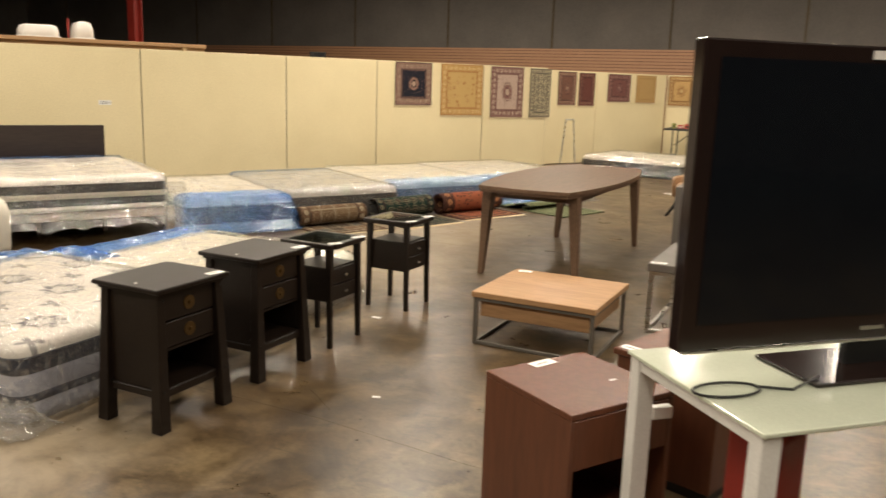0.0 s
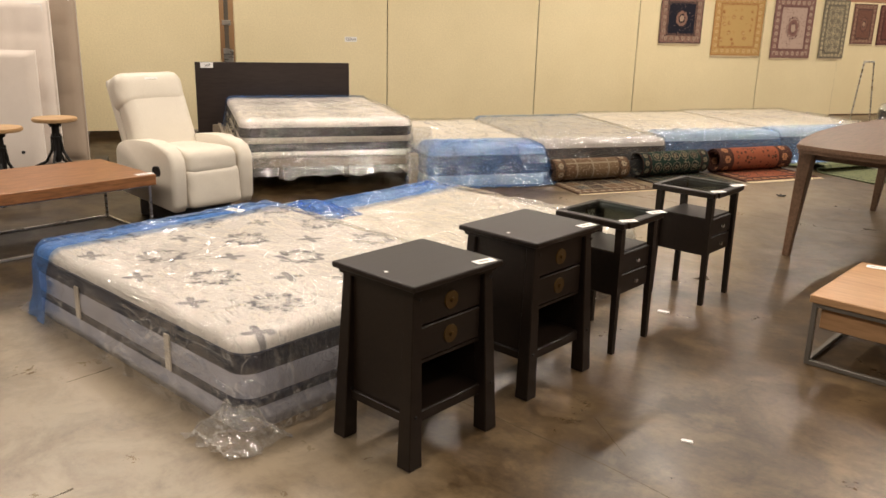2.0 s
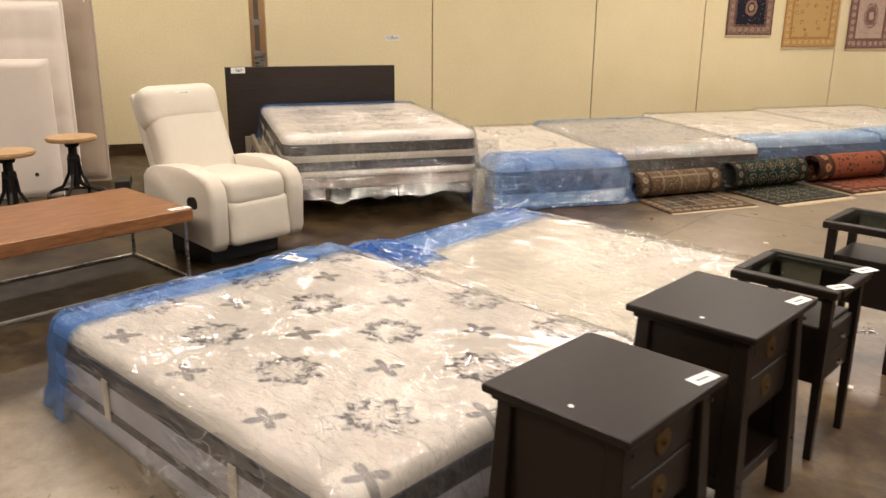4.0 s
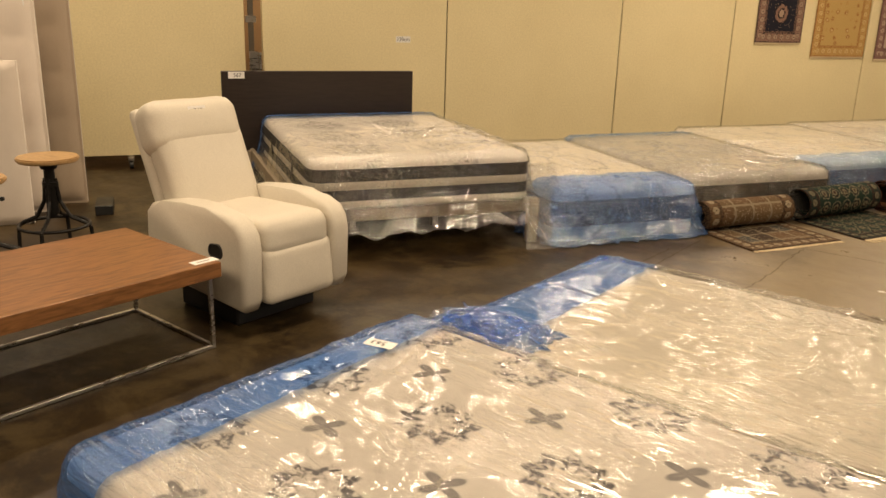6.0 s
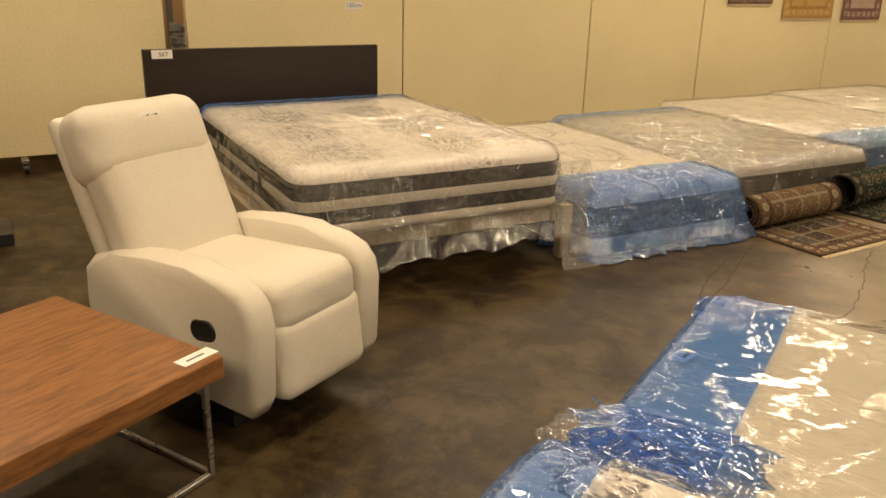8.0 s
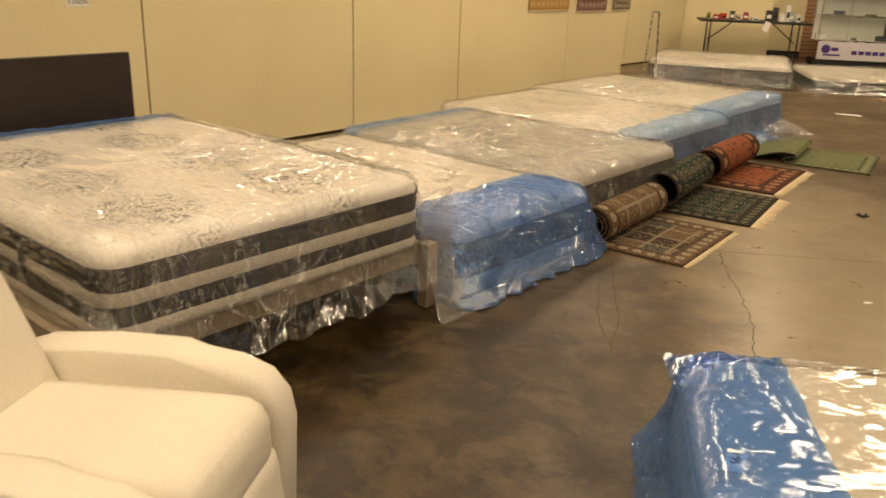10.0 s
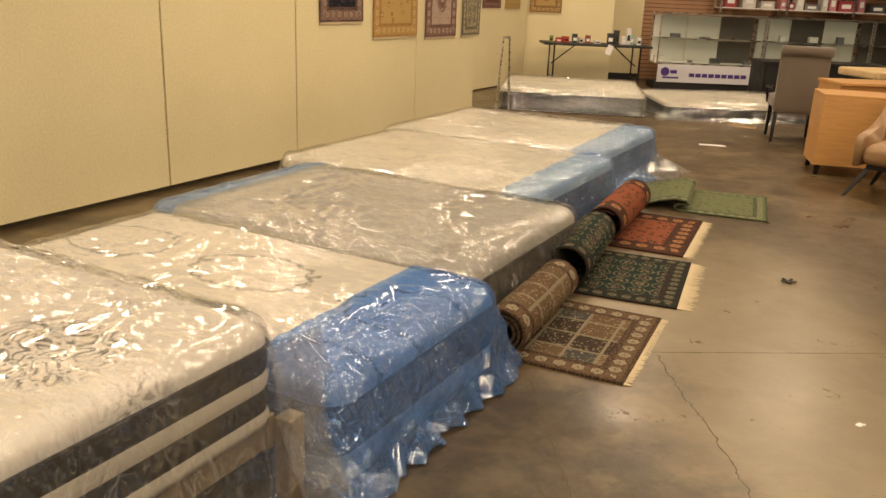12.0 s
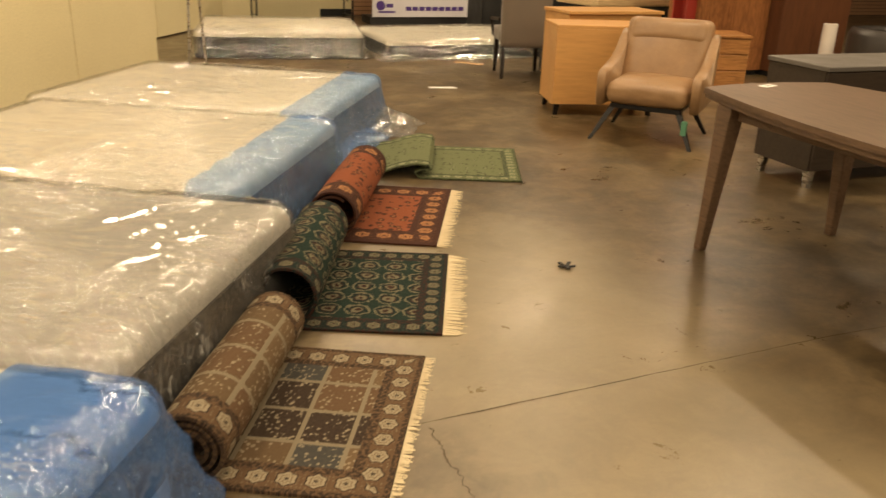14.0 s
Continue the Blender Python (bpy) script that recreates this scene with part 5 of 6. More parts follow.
wt = low_table(G(-5.765, 3.12), "walnut slab coffee table on a chrome frame", 1.36, 0.79, 0.42, WALNUT, 0.07, STEEL, None, 0.018, 0.05)
paper_scrap(wt, 0.34, 0.63, 0.4205, 0.12, 0.05, 90)
ct = low_table(G(-1.10, 5.155), "pale oak coffee table on a grey steel frame", 0.74, 0.77, 0.33, OAK, 0.035, GREYSTEEL, 0.10, 0.022)
paper_scrap(ct, -0.30, 0.31, 0.331, 0.09, 0.05, 10)
gt = low_table(G(-0.20, 6.03), "grey laminate table on a bright steel frame", 0.85, 0.85, 0.46, GREYLAQUER, 0.05, STEEL, None, 0.025)
paper_scrap(gt, -0.36, -0.38, 0.461, 0.10, 0.05, 10)


# ---- stools ----
def stool(m):
    ob = thing("stool", "round elm stool on a black iron pedestal", "stool", m, "iron pedestal stools")
    bm = rod(bmesh.new(), (0, 0, 0.545), (0, 0, 0.575), 0.175, 0.178, 40)
    bmesh.ops.bevel(bm, geom=[e for e in bm.edges if len(e.link_faces) == 2 and any(len(f.verts) > 4 for f in e.link_faces)], offset=0.008, segments=2, affect="EDGES")
    part("seat", bm, STOOLWOOD, ob, "round elm seat")
    part("screw_post", rod(bmesh.new(), (0, 0, 0.20), (0, 0, 0.545), 0.022, n=14), BLACK, ob)
    part("collar", rod(bmesh.new(), (0, 0, 0.50), (0, 0, 0.545), 0.045, 0.06, 16), BLACK, ob)
    part("collar", rod(bmesh.new(), (0, 0, 0.39), (0, 0, 0.42), 0.046, n=16), BLACK, ob)
    part("sleeve", rod(bmesh.new(), (0, 0, 0.22), (0, 0, 0.50), 0.036, 0.030, 16), BLACK, ob)
    ring = bmesh.new()
    n, r, t = 36, 0.20, 0.011
    loops = []
    for i in range(n):
        a = 2 * math.pi * i / n
        loops.append([ring.verts.new(((r + t * math.cos(b)) * math.cos(a), (r + t * math.cos(b)) * math.sin(a), 0.15 + t * math.sin(b))) for b in [2 * math.pi * j / 8 for j in range(8)]])
    for i in range(n):
        for j in range(8):
            ring.faces.new((loops[i][j], loops[(i + 1) % n][j], loops[(i + 1) % n][(j + 1) % 8], loops[i][(j + 1) % 8]))
    part("foot_ring", ring, BLACK, ob, smooth=True)
    for k in range(4):
        a = radians(45 + 90 * k)
        pts = [(0.03, 0.44), (0.045, 0.30), (0.10, 0.20), (0.18, 0.165), (0.215, 0.14), (0.225, 0.0)]
        bm = bmesh.new()
        for (r0, z0), (r1, z1) in zip(pts, pts[1:]):
            rod(bm, (r0 * math.cos(a), r0 * math.sin(a), z0), (r1 * math.cos(a), r1 * math.sin(a), z1), 0.012, n=8)
        part("leg", bm, BLACK, ob)
    return ob


stool(G(-7.42, 4.02))
stool(G(-7.08, 3.45, 0, 20))


# ---- headboards standing against the partition ----
def tufted(label, m, w, h, t, mt, cols, rows):
    ob = thing("headboard", label, "headboard", m, "headboards standing on the floor")
    bm = bmesh.new()
    nx, nz = 48, 48
    fr = []
    for i in range(nz + 1):
        row = []
        for j in range(nx + 1):
            y, z = (j / nx - 0.5) * w, h * i / nz
            d = abs(math.sin(math.pi * cols * j / nx)) * abs(math.sin(math.pi * rows * i / nz)) if cols else 1.0
            edge = min(1.0, min(j, nx - j) / 2.0, min(i, nz - i) / 2.0)
            row.append(bm.verts.new((t * (0.6 + 0.4 * edge) + 0.014 * (d ** 0.35 if d > 0 else 0) - 0.014, y, z)))
        fr.append(row)
    for i in range(nz):
        for j in range(nx):
            bm.faces.new((fr[i][j], fr[i][j + 1], fr[i + 1][j + 1], fr[i + 1][j]))
    part("padding", bm, mt, ob, smooth=True)
    part("frame", box(-0.02, t * 0.6, -w / 2, w / 2, 0.0, h - 0.002), mt, ob)
    return ob


h1 = tufted("tall beige tufted fabric headboard", pose(-9.70, -0.885, 0), 1.55, 1.62, 0.09, BEIGEFABRIC, 5, 5)
tag(h1, pose(0.082, 0.66, 1.55, 90, 0, 90), "", 0.13, 0.06)
h2 = tufted("tall off-white tufted fabric headboard", pose(-9.47, -1.09, 0), 1.55, 1.54, 0.09, WHITEFABRIC, 5, 5)
tag(h2, pose(0.082, 0.66, 1.46, 90, 0, 90), "", 0.13, 0.06)
h3 = tufted("low plain off-white headboard", pose(-9.12, -1.195, 0), 1.55, 1.09, 0.07, WHITEFABRIC, 0, 0)
part("screw_hole", rod(bmesh.new(), (0.065, 0.60, 0.19), (0.072, 0.60, 0.19), 0.016, n=12), INK, h3)
bl = thing("timber_block", "short black timber block on the floor beside headboards", "block", pose(-9.35, 0.02, 0))
part("block", box(-0.15, 0.15, -0.06, 0.06, 0, 0.07, 0.004), RUBBER, bl)


# ---- dining table ----
def dining_table(m):
    ob = thing("dining_table", "smoked oak dining table with bowed edges and tapered legs", "table", m)
    L, we, wm = 1.15, 0.38, 0.53

    def edge_points(grow):
        pts = []
        for i in range(17):
            f = i / 8 - 1
            pts.append((we + (wm - we) * (1 - f * f) + grow, f * L))
        for i in range(1, 8):
            f = 1 - i / 4
            pts.append((we * f, L + 0.05 * (1 - f * f) + grow))
        for i in range(17):
            f = 1 - i / 8
            pts.append((-we - (wm - we) * (1 - f * f) - grow, f * L))
        for i in range(1, 8):
            f = -1 + i / 4
            pts.append((we * f, -L - 0.05 * (1 - f * f) - grow))
        return pts

    for name, z0, z1, grow in (("tabletop", 0.735, 0.762, 0.0), ("underlay", 0.712, 0.735, -0.012)):
        bm = bmesh.new()
        a = [bm.verts.new((x, y, z0)) for x, y in edge_points(grow)]
        b = [bm.verts.new((x, y, z1)) for x, y in edge_points(grow)]
        n = len(a)
        bm.faces.new(a[::-1])
        top = bm.faces.new(b)
        for i in range(n):
            bm.faces.new((a[i], a[(i + 1) % n], b[(i + 1) % n], b[i]))
        bmesh.ops.bevel(bm, geom=list(top.edges), offset=0.004, segments=2, affect="EDGES")
        part(name, bm, SMOKED, ob)
    for sx in (-1, 1):
        for sy in (-1, 1):
            bm = taper(bmesh.new(), (sx * 0.41, sy * 0.97, 0), (sx * 0.365, sy * 0.955, 0.712), 0.042, 0.085, 0.042, 0.10)
            bmesh.ops.bevel(bm, geom=bm.edges[:], offset=0.004, segments=1, affect="EDGES")
            part("leg", bm, SMOKED, ob)
        part("apron", box(sx * 0.355 - 0.012, sx * 0.355 + 0.012, -0.90, 0.90, 0.65, 0.712), SMOKED, ob)
    for sy in (-1, 1):
        part("apron", box(-0.32, 0.32, sy * 0.945 - 0.012, sy * 0.945 + 0.012, 0.65, 0.712), SMOKED, ob)
    paper_scrap(ob, -0.04, 1.11, 0.763, 0.10, 0.05, 20)
    return ob


dining_table(G(-1.80, 7.53))


# ---- right-hand goods near the start ----
def kneehole(m):
    ob = thing("bedside_cabinet", "cherry veneer open cabinet with a lot ticket", "cabinet", m)
    w, d, h = 0.47, 0.47, 0.53
    part("top", box(-w / 2, w / 2, -d / 2, d / 2, h - 0.022, h, 0.002), CHERRY, ob)
    part("side_panel", box(-w / 2, -w / 2 + 0.02, -d / 2, d / 2, 0, h - 0.022), CHERRY, ob)
    part("side_panel", box(w / 2 - 0.02, w / 2, -d / 2, d / 2, 0, h - 0.022), CHERRY, ob)
    part("back_panel", box(-w / 2 + 0.02, w / 2 - 0.02, d / 2 - 0.015, d / 2, 0, h - 0.022), CHERRY, ob)
    part("drawer_front", box(-w / 2 + 0.022, w / 2 - 0.022, -d / 2, -d / 2 + 0.02, h - 0.20, h - 0.026, 0.002), CHERRY, ob)
    part("shelf", box(-w / 2 + 0.02, w / 2 - 0.02, -d / 2 + 0.03, d / 2 - 0.015, 0.05, 0.07), CHERRY, ob)
    paper_scrap(ob, 0.0, 0.20, h + 0.001, 0.11, 0.05, 5)
    part("sticker", box(0.10, 0.13, -0.06, -0.05, h, h + 0.001), PAPER, ob, "small white sticker")
    return ob


kneehole(pose(-1.832, 2.556, 0, 0, 0, 89))


def second_cabinet(m):
    ob = thing("bedside_cabinet", "dark cherry cabinet standing behind the glass desk", "cabinet", m)
    part("body", box(-0.22, 0.22, -0.22, 0.22, 0.04, 0.50, 0.003), CHERRY, ob)
    part("top", box(-0.235, 0.235, -0.235, 0.235, 0.50, 0.525, 0.003), CHERRY, ob)
    part("plinth", box(-0.21, 0.21, -0.21, 0.21, 0, 0.04), RUBBER, ob)
    paper_scrap(ob, -0.17, -0.19, 0.526, 0.10, 0.05, 0)
    return ob


second_cabinet(pose(-1.875, 3.23, 0, 0, 0, 12))


def glass_desk(m):
    """Local x runs along the long front edge, y to the rear."""
    ob = thing("glass_desk", "white steel desk with a pale green glass top", "desk", m)
    L, W, h = 1.35, 0.62, 0.772
    part("glass_top", box(-0.01, L, -0.01, W, h - 0.012, h, 0.002), MILKGLASS, ob, "pale green glass top")
    for x in (0.03, L - 0.03):
        for y in (0.03, W - 0.03):
            part("leg", box(x - 0.03, x + 0.03, y - 0.025, y + 0.025, 0, h - 0.012, 0.003), WHITEPAINT, ob)
        part("side_bar", box(x - 0.025, x + 0.025, 0.055, W - 0.055, h - 0.052, h - 0.013, 0.003), WHITEPAINT, ob)
    for y in (W - 0.03,):
        part("long_bar", box(0.06, L - 0.06, y - 0.02, y + 0.02, h - 0.052, h - 0.013, 0.003), WHITEPAINT, ob)
    part("bracket", box(0.06, 0.13, W - 0.06, W - 0.03, 0.56, 0.60, 0.003), WHITEPAINT, ob)
    return ob


glass_desk(pose(-0.878, 2.252, 0, 0, 0, 74))


def television(m):
    ob = thing("television", "large black flat-screen television on the glass desk", "television", m)
    W, H = 1.40, 0.82
    part("bezel", box(0, W, 0, 0.05, 0.095, 0.095 + H, 0.006, 2), BEZEL, ob)
    part("screen", box(0.05, W - 0.05, -0.003, 0.002, 0.095 + 0.075, 0.095 + H - 0.045), SCREEN, ob, "glossy black screen")
    part("chrome_line", box(0.01, W - 0.01, -0.002, 0.012, 0.090, 0.096), STEEL, ob)
    part("badge", box(0.60, 0.68, -0.004, 0, 0.125, 0.135), STEEL, ob, "small silver badge")
    part("corner_mark", box(0.52, 0.60, -0.004, 0, 0.095 + H - 0.035, 0.095 + H - 0.012), PAPER, ob, "white printed mark")
    part("neck", box(W / 2 - 0.12, W / 2 + 0.12, 0.02, 0.05, 0.01, 0.12, 0.004), RUBBER, ob)
    part("stand", box(W / 2 - 0.32, W / 2 + 0.32, -0.10, 0.16, 0.0, 0.014, 0.004), BEZEL, ob, "gloss black foot plate")
    cord = bmesh.new()
    pts = [(0.12 + 0.10 * math.cos(a), -0.06 + 0.05 * math.sin(a), 0.006) for a in [i * 0.35 for i in range(19)]] + [(0.30, -0.10, 0.006), (0.42, -0.06, 0.02)]
    for a, b in zip(pts, pts[1:]):
        rod(cord, a, b, 0.004, n=6)
    part("power_cord", cord, RUBBER, ob)
    return ob


television(pose(-1.188, 2.293, 0.772, 0, 0, 74))


def red_case(m):
    ob = thing("suitcase_box", "dark red upright box under the desk", "box", m)
    part("body", box(-0.09, 0.09, -0.08, 0.08, 0, 0.60, 0.012, 2), REDPAINT, ob)
    part("handle", box(-0.015, 0.015, -0.08, 0.08, 0.60, 0.62, 0.004), RUBBER, ob)
    return ob


red_case(pose(-1.133, 2.658, 0, 0, 0, 100))
dk = thing("low_cabinet", "dark brown open-fronted cabinet on the floor", "cabinet", pose(-0.47, 3.16, 0, 0, 0, 10))
part("top", box(-0.35, 0.35, -0.2, 0.2, 0.43, 0.46, 0.003), CHERRY, dk)
part("side_panel", box(-0.35, -0.32, -0.2, 0.2, 0, 0.43), CHERRY, dk)
part("side_panel", box(0.32, 0.35, -0.2, 0.2, 0, 0.43), CHERRY, dk)
part("shelf", box(-0.32, 0.32, -0.19, 0.2, 0.06, 0.09), CHERRY, dk)
part("back_panel", box(-0.32, 0.32, 0.18, 0.2, 0.09, 0.43), CHERRY, dk)


# ---- goods beyond the dining table ----
def drawer_chest(name, label, m, w, d, h, body, legs, rows, legmat, top=None, pull=True, over=0.0):
    """Front faces -y."""
    ob = thing(name, label, "chest", m)
    part("carcass", box(-w / 2, w / 2, -d / 2 + 0.018, d / 2, legs, h - 0.03, 0.003), body, ob)
    part("top", box(-w / 2 - over, w / 2 + over, -d / 2 - over, d / 2 + over, h - 0.03, h, 0.004), top or body, ob)
    for sx in (-1, 1):
        for sy in (-1, 1):
            part("leg", taper(bmesh.new(), (sx * (w / 2 - 0.04), sy * (d / 2 - 0.04), 0), (sx * (w / 2 - 0.05), sy * (d / 2 - 0.05), legs), 0.035, 0.05), legmat, ob)
    gap = (h - 0.03 - legs) / max(rows, 1)
    for i in range(rows):
        z0 = legs + i * gap + 0.006
        dr = part("drawer", box(-w / 2 + 0.008, w / 2 - 0.008, -d / 2, -d / 2 + 0.018, z0, z0 + gap - 0.012, 0.003), body, ob)
        if pull:
            part("pull", box(-0.08, 0.08, -d / 2 - 0.018, -d / 2, z0 + gap * 0.5, z0 + gap * 0.5 + 0.012, 0.003), STEEL, dr, "bright metal pull")
    return ob


oc = drawer_chest("chest", "honey-coloured wooden chest seen from behind", G(-0.94, 11.71, 0, -15), 0.90, 0.52, 0.745, HONEY, 0.09, 0, ESPRESSO)
part("back_panel", box(-0.45, 0.45, -0.262, -0.244, 0.095, 0.715, 0.003), HONEY, oc)
oc2 = drawer_chest("chest", "honey-coloured wooden chest with rounded top edge", G(-0.42, 12.58, 0), 1.0, 0.5, 0.785, HONEY, 0.09, 0, ESPRESSO, over=0.012)
drawer_chest("low_dresser", "dark grey veneer dresser on a bright steel base", G(-0.13, 9.45, 0, 0), 1.55, 0.50, 0.75, DARKVENEER, 0.11, 2, STEEL, GREYLAQUER, True, 0.01)
gb = thing("low_cabinet", "plain grey laminate cabinet", "cabinet", G(-0.46, 7.95))
part("body", box(-0.42, 0.42, -0.26, 0.26, 0.10, 0.725, 0.003), GREYLAQUER, gb)
part("plinth", box(-0.38, 0.38, -0.22, 0.22, 0, 0.10), RUBBER, gb)
paper_scrap(gb, -0.33, 0.20, 0.726, 0.09, 0.045, 10)
drawer_chest("drawer_unit", "rustic wooden unit of three drawers", G(0.92, 12.55, 0, -20), 0.55, 0.5, 0.56, RUSTIC, 0.05, 3, RUBBER, None, False, 0.01)


def armchair(m):
    """Tan leather shell chair; the front faces -y."""
    ob = thing("armchair", "worn tan leather armchair on slanting black legs", "armchair", m)
    part("seat_cushion", pillow(0.30, 0.31, 0.17, 0.10, 0.07, 0.02, bottom=0.27), TANLEATHER, ob, smooth=True)
    bk = part("backrest", pillow(0.33, 0.31, 0.13, 0.10, 0.06, 0.03), TANLEATHER, ob, smooth=True)
    bk.matrix_local = pose(0, 0.30, 0.56, 68, 0, 0) @ pose(0, 0, -0.06)
    hd = part("head_roll", pillow(0.30, 0.10, 0.12, 0.08, 0.055, 0.02), TANLEATHER, ob, smooth=True)
    hd.matrix_local = pose(0, 0.375, 0.745, 68, 0, 0) @ pose(0, 0, -0.03)
    side = [(-0.28, 0.25), (-0.30, 0.46), (-0.27, 0.505), (-0.14, 0.515), (0.06, 0.535), (0.20, 0.60), (0.30, 0.72), (0.37, 0.76), (0.35, 0.50), (0.27, 0.25)]
    for s in (-1, 1):
        bm = prism([(x, z) for x, z in side], 0.0, 0.07, 0.022, 3)
        a = part("arm", bm, TANLEATHER, ob, smooth=True)
        a.matrix_local = pose(s * 0.345 + 0.043, 0, 0, 0, 0, 90) if s > 0 else pose(-0.302, 0, 0, 0, 0, 90)
    part("under_frame", box(-0.26, 0.26, -0.26, 0.26, 0.235, 0.27, 0.004), BLACK, ob)
    for sx in (-1, 1):
        for sy in (-1, 1):
            part("leg", taper(bmesh.new(), (sx * 0.37, sy * 0.34, 0), (sx * 0.24, sy * 0.23, 0.25), 0.026, 0.045), BLACK, ob)
    part("tape", box(0.285, 0.325, -0.318, -0.276, 0.10, 0.20, 0.002), surf("green_tape", (0.10, 0.28, 0.17), (0.08, 0.23, 0.14), 0.5), ob, "green tape round one leg")
    return ob


armchair(G(-1.045, 10.71, 0, -46))


def wing_chair(m):
    """Upholstered dining chair seen from behind; the back faces -y."""
    ob = thing("dining_chair", "taupe upholstered chair with a rolled back top and dark legs", "chair", m)
    part("seat", pillow(0.27, 0.26, 0.14, 0.06, 0.05, 0.03, bottom=0.36), TAUPE, ob, smooth=True)
    bk = part("backrest", pillow(0.37, 0.265, 0.09, 0.05, 0.035, 0.015), TAUPE, ob, smooth=True)
    bk.matrix_local = pose(0, -0.255, 0.69, 0, 0, 0) @ pose(0, 0, 0, 0, -90, 90) @ pose(0, 0, -0.045)
    part("rolled_top", rod(bmesh.new(), (-0.27, -0.305, 1.02), (0.27, -0.305, 1.02), 0.055, n=20), TAUPE, ob, smooth=True)
    for sx in (-1, 1):
        part("front_leg", taper(bmesh.new(), (sx * 0.23, 0.22, 0), (sx * 0.22, 0.20, 0.37), 0.03, 0.05), ESPRESSO, ob)
        part("rear_leg", taper(bmesh.new(), (sx * 0.245, -0.33, 0), (sx * 0.225, -0.23, 0.37), 0.03, 0.05), ESPRESSO, ob)
        part("arm_rest", rod(rod(bmesh.new(), (sx * 0.27, -0.20, 0.60), (sx * 0.30, 0.14, 0.58), 0.018, n=10), (sx * 0.30, 0.14, 0.58), (sx * 0.27, 0.16, 0.40), 0.016, n=10), ESPRESSO, ob)
    return ob


wing_chair(G(-0.78, 13.65, 0, -14))


# blond slab table behind the chests
sl = thing("dining_table", "blond pine table top on dark trestle legs", "table", G(1.2, 14.75, 0, 8))
part("tabletop", box(-0.80, 0.80, -0.42, 0.42, 0.66, 0.76, 0.03, 3), PINE, sl)
for x in (-0.55, 0.55):
    part("trestle", box(x - 0.04, x + 0.04, -0.32, 0.32, 0, 0.66, 0.004), ESPRESSO, sl)
bd = thing("desk", "black desk before the show cases", "desk", G(1.15, 17.3))
part("desktop", box(-1.0, 1.0, -0.30, 0.30, 0.62, 0.66, 0.004), RUBBER, bd)
part("front_panel", box(-0.95, 0.95, -0.28, -0.26, 0.06, 0.62), RUBBER, bd)
for x in (-0.95, 0.95):
    part("side_panel", box(x - 0.02, x + 0.02, -0.28, 0.28, 0, 0.62), RUBBER, bd)
ws = thing("mattress", "low white mattress lying behind the honey chests", "mattress", G(0.3, 13.55))
part("top_panel", pillow(0.75, 0.35, 0.20, 0.08, 0.05, 0.01, bottom=0.36), TICK_PLAIN, ws, smooth=True)
part("base_unit", box(-0.72, 0.72, -0.33, 0.33, 0.0, 0.37, 0.01), BAND_GREY, ws)


def board_stack(label, m, w, d, h, mt):
    ob = thing("wardrobe", label, "wardrobe", m)
    part("door", box(-w / 2, -0.003, -d / 2 - 0.018, -d / 2, 0.06, h - 0.02, 0.002), mt, ob)
    part("door", box(0.003, w / 2, -d / 2 - 0.018, -d / 2, 0.06, h - 0.02, 0.002), mt, ob)
    part("carcass", box(-w / 2, w / 2, -d / 2, d / 2, 0.06, h, 0.003), mt, ob)
    part("plinth", box(-w / 2 + 0.02, w / 2 - 0.02, -d / 2 + 0.02, d / 2, 0, 0.06), RUBBER, ob)
    return ob


board_stack("tall wardrobe in striped zebrano veneer", G(1.60, 13.45), 0.95, 0.55, 2.0, ZEBRA)
board_stack("tall plain brown wardrobe", G(2.57, 13.25), 0.95, 0.55, 2.05, BROWNBOARD)
cy = thing("rolled_carpet", "upright roll of cream carpet", "carpet", G(2.40, 12.55))
part("roll", rod(bmesh.new(), (0, 0, 0), (0, 0, 0.64), 0.075, n=24), WHITEFABRIC, cy, smooth=False)
part("core", rod(bmesh.new(), (0, 0, 0.64), (0, 0, 0.643), 0.03, n=16), CARD, cy)
tb = thing("tub_chair", "dark leather tub chair", "armchair", G(2.35, 11.6))
part("shell", loft(0.46, 0.44, 0.40, [(0.04, 0.08), (0.0, 0.30), (0.0, 0.62), (0.03, 0.68), (0.09, 0.68), (0.12, 0.62), (0.13, 0.40)], (True, False), None, 8, 4), DARKLEATHER, tb, smooth=True)
part("seat_cushion", pillow(0.34, 0.32, 0.14, 0.28, 0.06, 0.02, bottom=0.36), DARKLEATHER, tb, smooth=True)
tp = thing("tray", "oval white tray on the tub chair", "tray", G(2.28, 11.55, 0.525))
part("dish", loft(0.30, 0.22, 0.20, [(0.03, 0.0), (0.0, 0.035), (0.012, 0.037), (0.045, 0.010)], (True, True), None, 8, 3), WHITEPAINT, tp, smooth=True)
for x in (-0.3, 0.3):
    for y in (-0.28, 0.28):
        part("foot", rod(bmesh.new(), (x * 0.9, y * 0.9, 0), (x * 0.9, y * 0.9, 0.08), 0.025, n=10), BLACK, tb)


# columns
def column(name, label, u, v, w, h=6.0):
    c = thing(name, label, "column", G(u, v), kind="structure")
    for s in (-1, 1):
        part("flange", box(-w / 2, w / 2, s * w / 2 - 0.012, s * w / 2 + 0.012, 0, h), REDPAINT, c)
    part("web", box(-0.012, 0.012, -w / 2, w / 2, 0, h), REDPAINT, c)
    part("base_plate", box(-w * 0.7, w * 0.7, -w * 0.7, w * 0.7, 0, 0.02), REDPAINT, c)


